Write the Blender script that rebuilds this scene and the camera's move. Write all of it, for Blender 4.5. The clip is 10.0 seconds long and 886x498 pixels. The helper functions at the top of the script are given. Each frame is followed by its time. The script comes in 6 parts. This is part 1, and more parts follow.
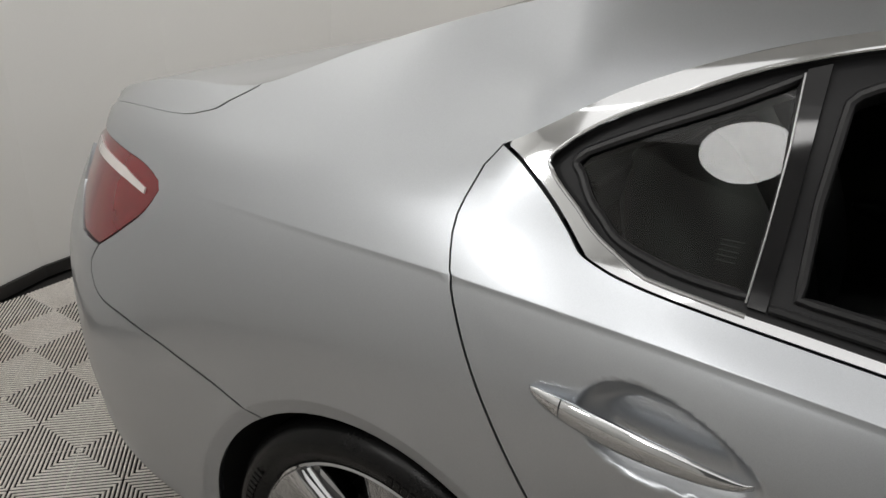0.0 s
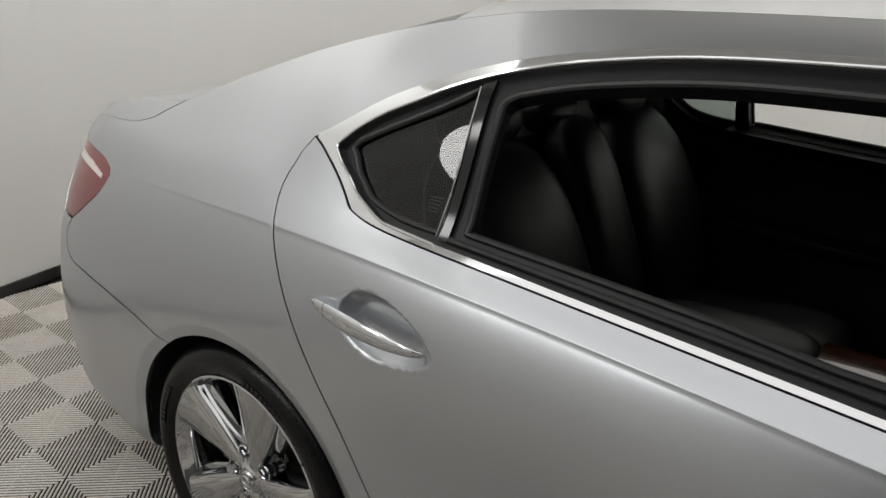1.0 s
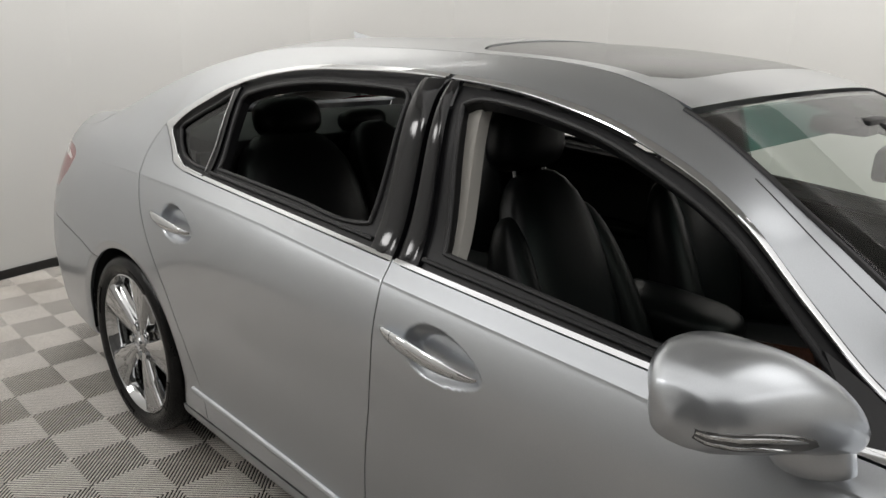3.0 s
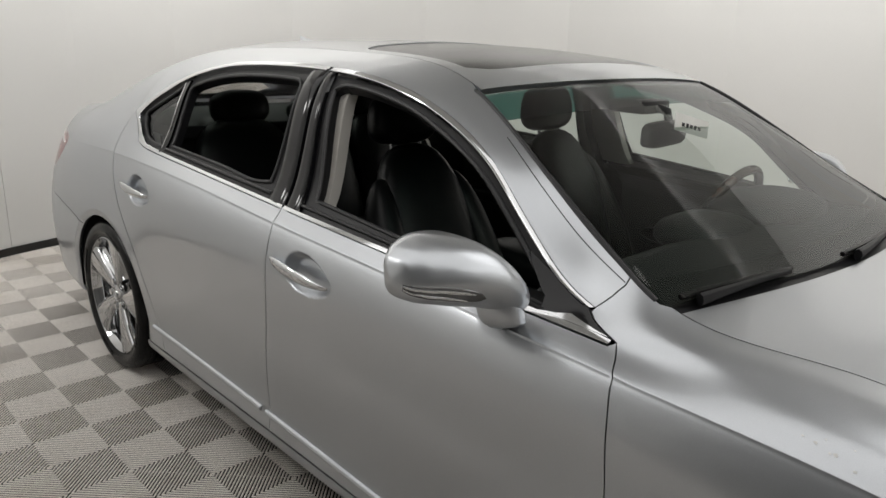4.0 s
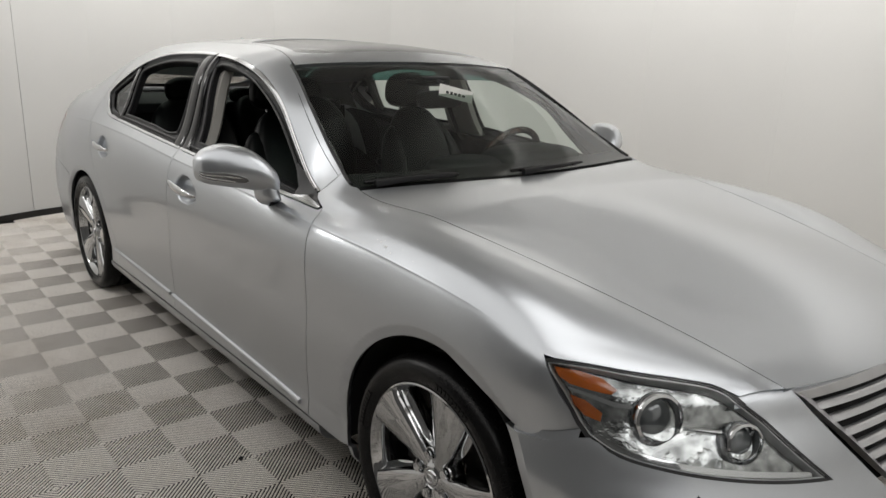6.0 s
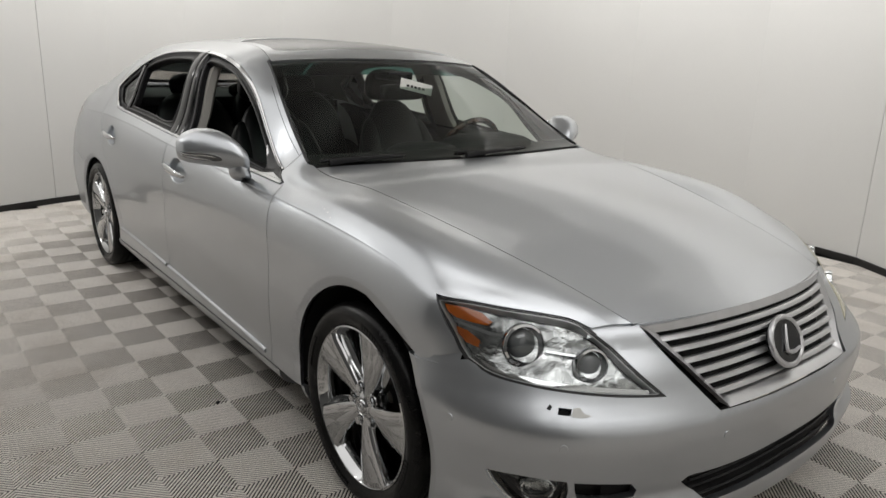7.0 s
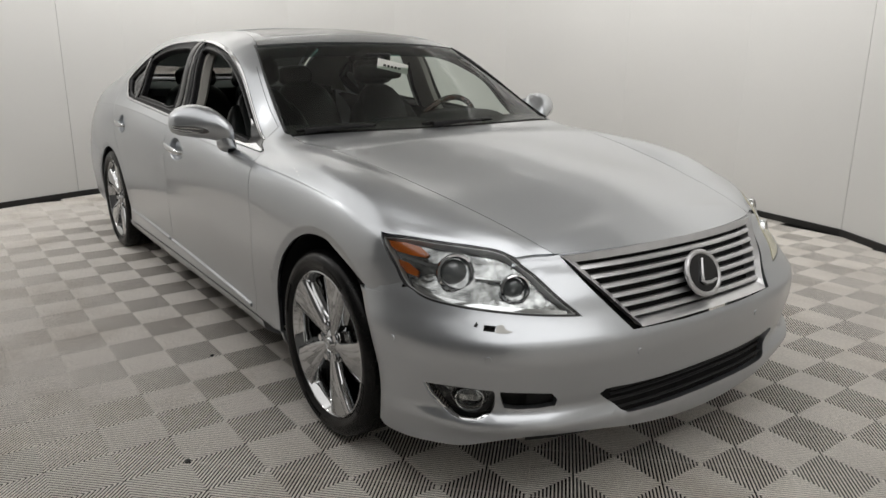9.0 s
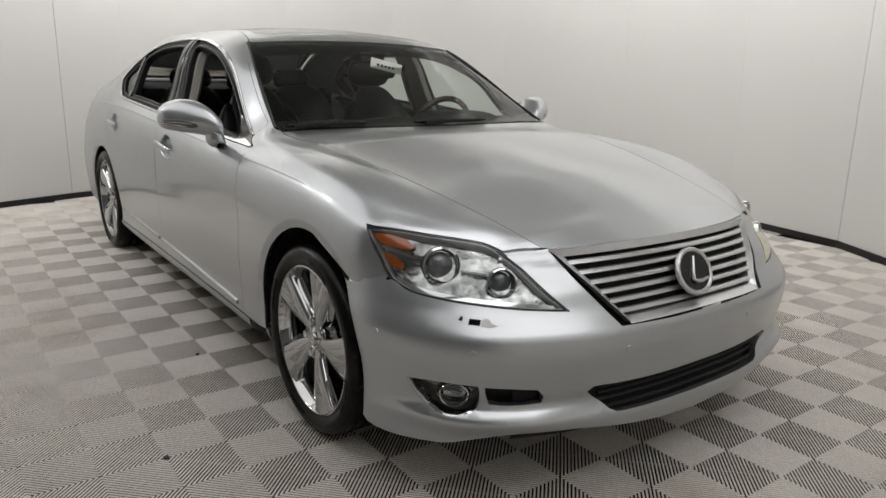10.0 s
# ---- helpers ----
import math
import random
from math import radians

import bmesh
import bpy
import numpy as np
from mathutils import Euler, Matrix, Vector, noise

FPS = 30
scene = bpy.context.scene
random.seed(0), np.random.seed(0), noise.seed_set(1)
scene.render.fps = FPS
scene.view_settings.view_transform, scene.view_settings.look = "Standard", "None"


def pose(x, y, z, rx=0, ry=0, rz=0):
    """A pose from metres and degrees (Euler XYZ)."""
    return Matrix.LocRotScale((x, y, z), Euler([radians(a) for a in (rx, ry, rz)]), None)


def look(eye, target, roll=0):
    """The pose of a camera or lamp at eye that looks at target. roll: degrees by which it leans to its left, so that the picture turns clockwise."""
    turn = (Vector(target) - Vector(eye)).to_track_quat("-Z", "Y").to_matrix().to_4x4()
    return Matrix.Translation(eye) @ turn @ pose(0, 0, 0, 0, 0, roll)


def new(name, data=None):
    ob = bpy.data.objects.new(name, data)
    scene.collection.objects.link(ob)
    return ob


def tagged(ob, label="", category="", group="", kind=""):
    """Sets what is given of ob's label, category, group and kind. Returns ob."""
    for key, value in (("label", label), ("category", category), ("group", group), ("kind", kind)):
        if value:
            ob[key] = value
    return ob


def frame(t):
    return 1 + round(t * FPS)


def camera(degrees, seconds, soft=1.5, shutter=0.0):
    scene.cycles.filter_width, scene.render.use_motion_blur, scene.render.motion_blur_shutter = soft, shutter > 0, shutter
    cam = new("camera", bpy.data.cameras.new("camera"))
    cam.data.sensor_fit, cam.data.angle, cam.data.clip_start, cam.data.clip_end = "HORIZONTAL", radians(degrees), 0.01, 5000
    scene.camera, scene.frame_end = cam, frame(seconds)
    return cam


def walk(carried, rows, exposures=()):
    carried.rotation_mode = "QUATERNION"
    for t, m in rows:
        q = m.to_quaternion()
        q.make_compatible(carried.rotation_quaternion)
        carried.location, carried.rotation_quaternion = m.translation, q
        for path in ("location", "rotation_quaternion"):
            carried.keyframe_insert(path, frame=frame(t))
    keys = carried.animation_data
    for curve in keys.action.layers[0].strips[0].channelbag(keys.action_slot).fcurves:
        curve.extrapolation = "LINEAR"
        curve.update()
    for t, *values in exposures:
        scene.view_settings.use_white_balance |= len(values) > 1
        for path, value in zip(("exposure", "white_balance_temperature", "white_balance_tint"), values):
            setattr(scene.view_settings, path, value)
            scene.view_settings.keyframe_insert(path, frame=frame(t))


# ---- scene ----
cam = camera(63.06, 10.0)
PATH = [
    (0.0, -2.661, -1.608, 1.403, 33.42, -24.24, -2.86),
    (0.5, -2.374, -1.699, 1.427, 35.72, -22.19, -3.32),
    (1.0, -2.064, -1.720, 1.440, 38.06, -20.64, -3.19),
    (1.5, -1.727, -1.795, 1.441, 40.77, -18.72, -3.56),
    (2.0, -1.421, -1.857, 1.459, 42.31, -17.61, -3.17),
    (2.5, -1.078, -1.836, 1.462, 43.72, -17.04, -2.53),
    (4.0, -0.081, -1.928, 1.473, 46.45, -16.44, -1.90),
    (4.5, 0.269, -1.958, 1.464, 47.57, -15.72, -2.23),
    (5.0, 0.578, -1.990, 1.462, 48.61, -15.68, -2.31),
    (5.5, 0.903, -1.944, 1.441, 49.52, -15.84, -2.11),
    (6.8, 1.578, -1.993, 1.414, 51.74, -14.97, -2.22),
    (7.0, 1.667, -1.967, 1.422, 52.32, -15.45, -2.07),
    (7.5, 1.862, -1.905, 1.414, 52.99, -15.55, -1.60),
    (8.0, 1.968, -1.946, 1.397, 53.42, -15.42, -1.16),
    (8.5, 2.029, -1.976, 1.370, 53.94, -15.41, -0.68),
    (9.0, 2.051, -1.943, 1.321, 54.21, -15.23, -0.48),
    (9.5, 2.059, -1.909, 1.287, 54.29, -14.77, -0.66),
    (10.0, 2.055, -1.899, 1.252, 54.32, -14.12, -1.26),
]
walk(cam, [(t, pose(x, y, z, 90 + pitch, roll, yaw)) for t, x, y, z, yaw, pitch, roll in PATH],
     exposures=[(0.0, -0.22), (0.5, -0.18), (1.5, -0.04), (2.5, 0.0), (7.0, -0.02), (10.0, -0.06)])

# ---- world and light ----
world = bpy.data.worlds.new("booth_sky")
world.use_nodes = True
world.node_tree.nodes["Background"].inputs[0].default_value = (0.9, 0.95, 1.0, 1)
world.node_tree.nodes["Background"].inputs[1].default_value = 0.005
scene.world = world


def area_lamp(name, m, sx, sy, watts, colour, label):
    data = bpy.data.lights.new(name, "AREA")
    data.shape, data.size, data.size_y, data.energy, data.color = "RECTANGLE", sx, sy, watts, colour
    ob = new(name, data)
    ob.matrix_world = m
    return tagged(ob, label, "light", kind="structure")


WARM = (1.0, 0.985, 0.97)
CEIL = 3.3
# Unseen area lamps, placed and tuned to brighten the walls and the car.
UNSEEN_STRIP = "unseen area lamp tuned to light the walls and the car"
area_lamp("wall_lamp", pose(-1.6, 2.35, CEIL - 0.12, 46), 4.4, 0.4, 56, WARM, UNSEEN_STRIP)
area_lamp("wall_lamp", pose(-4.3, 0.2, CEIL - 0.12, 0, 64), 0.4, 3.0, 48, WARM, UNSEEN_STRIP)
# Broad fill added over the near side, for the shoulders and the floor.
area_lamp("wall_lamp", pose(-1.2, -2.2, CEIL - 0.1, 3), 5.8, 2.0, 37, WARM, "unseen broad area lamp added to light the near side")
# Fill added at the rear corner to brighten the quarter panel's reflections.
area_lamp("wall_lamp", pose(-3.5, -2.3, CEIL - 0.12, -46, 0, -37), 2.6, 0.4, 11, WARM, UNSEEN_STRIP)
area_lamp("wall_lamp", pose(2.6, -0.9, CEIL - 0.1, 0, 6), 1.2, 4.0, 30, WARM, UNSEEN_STRIP)
# Overhead fill added for the front wing tip, kept clear of the windscreen's reflection.
area_lamp("overhead_fill", pose(0.55, -0.1, CEIL - 0.05), 2.2, 1.8, 24, WARM, "unseen area lamp added to brighten the front wing")
for lamp_at, aim in (((-4.12, -2.59, 2.53), (-3.4, -1.5, 0.9)), ((-3.10, -2.78, 2.80), (-2.95, -2.0, 0.9))):
    round_lamp = area_lamp("round_lamp", look(lamp_at, aim), 0.40, 0.40, 6, WARM, "round white soft light hung in the booth corner")
    round_lamp.data.shape = "DISK"


# ---- materials ----
def mat(name, colour, rough=0.5, metal=0.0, coat=0.0, grain=0.0, grain_scale=200.0, bump=0.0, bump_scale=300.0,
        patch=0.0, patch_scale=3.0, spec=0.5, rough_var=0.0, coat_rough=0.05):
    m = bpy.data.materials.new(name)
    m.use_nodes = True
    nt = m.node_tree
    b = nt.nodes["Principled BSDF"]
    b.inputs["Base Color"].default_value = (*colour, 1)
    b.inputs["Roughness"].default_value = rough
    b.inputs["Metallic"].default_value = metal
    b.inputs["Coat Weight"].default_value = coat
    b.inputs["Coat Roughness"].default_value = coat_rough
    b.inputs["Specular IOR Level"].default_value = spec
    tc = nt.nodes.new("ShaderNodeTexCoord")

    def noise_at(scale, detail=3.0):
        n = nt.nodes.new("ShaderNodeTexNoise")
        n.inputs["Scale"].default_value, n.inputs["Detail"].default_value = scale, detail
        nt.links.new(tc.outputs["Object"], n.inputs["Vector"])
        return n.outputs["Fac"]

    def scaled(fac, lo, hi):
        r = nt.nodes.new("ShaderNodeMapRange")
        r.inputs["From Min"].default_value, r.inputs["From Max"].default_value = 0.3, 0.7
        r.inputs["To Min"].default_value, r.inputs["To Max"].default_value = lo, hi
        nt.links.new(fac, r.inputs["Value"])
        return r.outputs["Result"]

    if grain or patch:
        f1 = scaled(noise_at(grain_scale), 1 - grain, 1 + grain)
        f2 = scaled(noise_at(patch_scale, 6.0), 1 - patch, 1 + patch)
        mul = nt.nodes.new("ShaderNodeMath")
        mul.operation = "MULTIPLY"
        nt.links.new(f1, mul.inputs[0])
        nt.links.new(f2, mul.inputs[1])
        mix = nt.nodes.new("ShaderNodeVectorMath")
        mix.operation = "SCALE"
        mix.inputs[0].default_value = colour
        nt.links.new(mul.outputs[0], mix.inputs["Scale"])
        nt.links.new(mix.outputs[0], b.inputs["Base Color"])
    if rough_var:
        nt.links.new(scaled(noise_at(patch_scale * 4), rough - rough_var, rough + rough_var), b.inputs["Roughness"])
    if bump:
        bp = nt.nodes.new("ShaderNodeBump")
        bp.inputs["Strength"].default_value, bp.inputs["Distance"].default_value = bump, 0.002
        nt.links.new(noise_at(bump_scale), bp.inputs["Height"])
        nt.links.new(bp.outputs[0], b.inputs["Normal"])
    return m


def glass_mat(name, tint, rough=0.0, ior=1.45, mirror=0.06):
    """A thin pane: tinted light goes straight on, and a little is mirrored."""
    m = bpy.data.materials.new(name)
    m.use_nodes = True
    nt = m.node_tree
    nt.nodes.remove(nt.nodes["Principled BSDF"])
    out = nt.nodes["Material Output"]
    tr, gl, mx = nt.nodes.new("ShaderNodeBsdfTransparent"), nt.nodes.new("ShaderNodeBsdfGlossy"), nt.nodes.new("ShaderNodeMixShader")
    fr = nt.nodes.new("ShaderNodeFresnel")
    fr.inputs["IOR"].default_value = ior
    tr.inputs["Color"].default_value = (*tint, 1)
    gl.inputs["Roughness"].default_value = rough
    nt.links.new(fr.outputs[0], mx.inputs[0])
    nt.links.new(tr.outputs[0], mx.inputs[1])
    nt.links.new(gl.outputs[0], mx.inputs[2])
    nt.links.new(mx.outputs[0], out.inputs["Surface"])
    return m


PAINT = mat("silver_metallic_paint", (0.495, 0.515, 0.54), 0.32, 0.95, 0.6, grain=0.05, grain_scale=900.0, patch=0.015, patch_scale=2.0, coat_rough=0.06)
CHROME = mat("chrome", (0.68, 0.69, 0.70), 0.07, 1.0, rough_var=0.02)
SATIN = mat("satin_metal", (0.5, 0.5, 0.5), 0.28, 1.0, rough_var=0.05)
BLACK = mat("black_trim_plastic", (0.010, 0.010, 0.011), 0.42, bump=0.1, bump_scale=600, spec=0.3)
GLOSSBLACK = mat("piano_black_trim", (0.005, 0.005, 0.006), 0.09, spec=0.38, rough_var=0.03)
RUBBER = mat("black_rubber", (0.006, 0.006, 0.006), 0.26, spec=0.2, grain=0.15, bump=0.12, bump_scale=400, patch=0.2, patch_scale=8)
SEAL = mat("rubber_seal", (0.02, 0.02, 0.021), 0.45, bump=0.05)
# Near-black for dark parts, and for shade painted into joints and recesses.
VOID = mat("near_black_parts_and_shade", (0.008, 0.008, 0.008), 0.8, grain=0.2)
LEATHER = mat("black_leather", (0.007, 0.008, 0.008), 0.40, spec=0.26, grain=0.15, grain_scale=60, bump=0.02, bump_scale=90, patch=0.12, patch_scale=5)
SOFT = mat("charcoal_dashboard_vinyl", (0.022, 0.023, 0.024), 0.6, bump=0.02, bump_scale=90, patch=0.1)
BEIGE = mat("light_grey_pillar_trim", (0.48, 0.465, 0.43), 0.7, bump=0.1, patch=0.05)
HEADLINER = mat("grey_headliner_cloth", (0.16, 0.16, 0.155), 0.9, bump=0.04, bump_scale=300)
BURL = mat("burl_wood", (0.075, 0.022, 0.010), 0.2, coat=1.0, grain=0.45, grain_scale=60, patch=0.5, patch_scale=18)
GLASS = glass_mat("clear_glass", (0.64, 0.71, 0.66), ior=1.36)
DARKGLASS = glass_mat("tinted_glass", (0.40, 0.46, 0.43), ior=1.50)
LENS = glass_mat("clear_lens", (0.94, 0.95, 0.95), ior=1.4)
SUNGLASS = mat("dark_sunroof_glass", (0.03, 0.029, 0.026), 0.16, spec=0.22)
WALL = mat("white_wall_panel", (0.74, 0.735, 0.715), 0.6, grain=0.01, patch=0.025, patch_scale=0.7, rough_var=0.05, bump=0.03, bump_scale=30)
TILE = mat("grey_plastic_rib_tile", (0.76, 0.72, 0.67), 0.5, grain=0.1, grain_scale=90, patch=0.12, patch_scale=1.6, bump=0.1)
nt_ = TILE.node_tree      # brown dirt in patches on the tiles
dirt, ramp_, blend = nt_.nodes.new("ShaderNodeTexNoise"), nt_.nodes.new("ShaderNodeMapRange"), nt_.nodes.new("ShaderNodeMix")
dirt.inputs["Scale"].default_value, dirt.inputs["Detail"].default_value, dirt.inputs["Roughness"].default_value = 1.7, 9.0, 0.68
geo_ = nt_.nodes.new("ShaderNodeNewGeometry")
nt_.links.new(geo_.outputs["Position"], dirt.inputs["Vector"])
ramp_.inputs["From Min"].default_value, ramp_.inputs["From Max"].default_value, ramp_.inputs["To Max"].default_value = 0.50, 0.72, 0.40
blend.data_type = "RGBA"
blend.inputs[7].default_value = (0.30, 0.24, 0.17, 1)
base_ = nt_.nodes["Principled BSDF"].inputs["Base Color"]
nt_.links.new(dirt.outputs["Fac"], ramp_.inputs["Value"])
nt_.links.new(ramp_.outputs["Result"], blend.inputs[0])
nt_.links.new(base_.links[0].from_socket, blend.inputs[6])
nt_.links.new(blend.outputs[2], base_)
TILEBASE = mat("dark_floor_under_tiles", (0.012, 0.011, 0.010), 0.9, patch=0.3)
# Grey for unseen near-side panels, added to darken what the car reflects.
DARK_WALL = mat("unseen_grey_wall", (0.16, 0.16, 0.158), 0.9, patch=0.15, patch_scale=2.0)
CEILM = mat("white_ceiling", (0.68, 0.675, 0.66), 0.8, patch=0.03)
BASEB = mat("black_rubber_base_strip", (0.015, 0.014, 0.013), 0.6, patch=0.2)


# ---- helpers of this scene ----
def spline(xs, ys):
    """A smooth curve through the knots, with slopes from the neighbours, limited against overshoot."""
    xs, ys = np.array(xs, float), np.array(ys, float)
    order = np.argsort(xs)
    xs, ys = xs[order], ys[order]
    h, d = np.diff(xs), np.diff(ys) / np.diff(xs)
    m = np.empty_like(xs)
    m[1:-1] = (h[1:] * d[:-1] + h[:-1] * d[1:]) / (h[1:] + h[:-1])
    m[0], m[-1] = d[0], d[-1]
    for k in range(len(d)):
        for e in (k, k + 1):
            if d[k] != 0 and abs(m[e]) > 3 * abs(d[k]):
                m[e] = 3 * abs(d[k]) * np.sign(m[e])

    def at(x):
        x = np.asarray(x, float)
        k = np.clip(np.searchsorted(xs, x) - 1, 0, len(xs) - 2)
        t = (x - xs[k]) / h[k]
        far = np.clip(t, 0, 1)
        u = far
        v = (2 * u**3 - 3 * u**2 + 1) * ys[k] + (u**3 - 2 * u**2 + u) * h[k] * m[k] + (3 * u**2 - 2 * u**3) * ys[k + 1] + (u**3 - u**2) * h[k] * m[k + 1]
        return v + np.where(t < 0, t * h[k] * m[k], 0) + np.where(t > 1, (t - 1) * h[k] * m[k + 1], 0)
    return at


def part(name, bm, material, parent, label="", smooth=True, category="", group="", kind=""):
    """Links a bmesh (or a mesh) as one object under a thing or a part."""
    if isinstance(bm, bpy.types.Mesh):
        me = bm
    else:
        me = bpy.data.meshes.new(name)
        bm.normal_update()
        bm.to_mesh(me)
        bm.free()
        if smooth:
            me.shade_smooth()
            me.set_sharp_from_angle(angle=radians(38))
    if material is not None and not me.materials:
        for m in material if isinstance(material, (list, tuple)) else (material,):
            me.materials.append(m)
    ob = new(name, me)
    ob.parent = parent
    return tagged(ob, label, category, group, kind)


def box(bm, x0, x1, y0, y1, z0, z1, bevel=0.0, seg=2):
    vs = [bm.verts.new((x, y, z)) for x in (x0, x1) for y in (y0, y1) for z in (z0, z1)]
    fs = [bm.faces.new([vs[i] for i in q]) for q in ((0, 1, 3, 2), (4, 6, 7, 5), (0, 4, 5, 1), (2, 3, 7, 6), (0, 2, 6, 4), (1, 5, 7, 3))]
    if bevel:
        edges = list({e for f in fs for e in f.edges})
        bmesh.ops.bevel(bm, geom=edges, offset=bevel, segments=seg, profile=0.5, affect="EDGES")
    return vs


def tube(bm, pts, radius, seg=10, closed=False, flat=1.0, up=(0, 0, 1)):
    """A round bar along points; radius may be a list. flat squeezes it across up."""
    pts = [Vector(p) for p in pts]
    n = len(pts)
    rs = radius if isinstance(radius, (list, tuple)) else [radius] * n
    rings = []
    for i, p in enumerate(pts):
        a, b = (pts[(i - 1) % n], pts[(i + 1) % n]) if closed else (pts[max(i - 1, 0)], pts[min(i + 1, n - 1)])
        t = (b - a).normalized()
        u = Vector(up)
        s = t.cross(u)
        if s.length < 1e-4:
            s = t.cross(Vector((1, 0, 0)))
        s.normalize()
        w = s.cross(t).normalized()
        rings.append([bm.verts.new(p + rs[i] * (math.cos(2 * math.pi * k / seg) * s * flat + math.sin(2 * math.pi * k / seg) * w)) for k in range(seg)])
    for i in range(n if closed else n - 1):
        a, b = rings[i], rings[(i + 1) % n]
        for k in range(seg):
            bm.faces.new((a[k], a[(k + 1) % seg], b[(k + 1) % seg], b[k]))
    if not closed:
        bm.faces.new(rings[0][::-1])
        bm.faces.new(rings[-1])


def spin(bm, profile, axis_y, cx, cz, seg=64):
    """Turns a profile of (radius, y) about the line along y through (cx, cz)."""
    rings = []
    for r, y in profile:
        rings.append([bm.verts.new((cx + r * math.cos(2 * math.pi * k / seg), y, cz + r * math.sin(2 * math.pi * k / seg))) for k in range(seg)])
    for a, b in zip(rings, rings[1:]):
        for k in range(seg):
            bm.faces.new((a[k], a[(k + 1) % seg], b[(k + 1) % seg], b[k]))
    return rings


def soft_box(bm, m, sx, sy, sz, power=4.0, nu=20, nv=12, shape=None):
    """A cushion: a rounded block of half sizes sx, sy, sz at the pose m; shape(v) bends its unit points."""
    rows_ = []
    for i in range(nv + 1):
        th = -math.pi / 2 + math.pi * i / nv
        row = []
        for k in range(nu):
            ph = 2 * math.pi * k / nu
            x, y, z = math.cos(th) * math.cos(ph), math.cos(th) * math.sin(ph), math.sin(th)
            r = (abs(x) ** power + abs(y) ** power + abs(z) ** power) ** (-1 / power)
            v = Vector((x * r, y * r, z * r))
            if shape:
                v = Vector(shape(v))
            row.append(bm.verts.new(m @ Vector((v.x * sx, v.y * sy, v.z * sz))))
        rows_.append(row)
    for a, b in zip(rows_, rows_[1:]):
        for k in range(nu):
            bm.faces.new((a[k], a[(k + 1) % nu], b[(k + 1) % nu], b[k]))
    bmesh.ops.remove_doubles(bm, verts=[v for r in (rows_[0], rows_[-1]) for v in r], dist=1e-6)


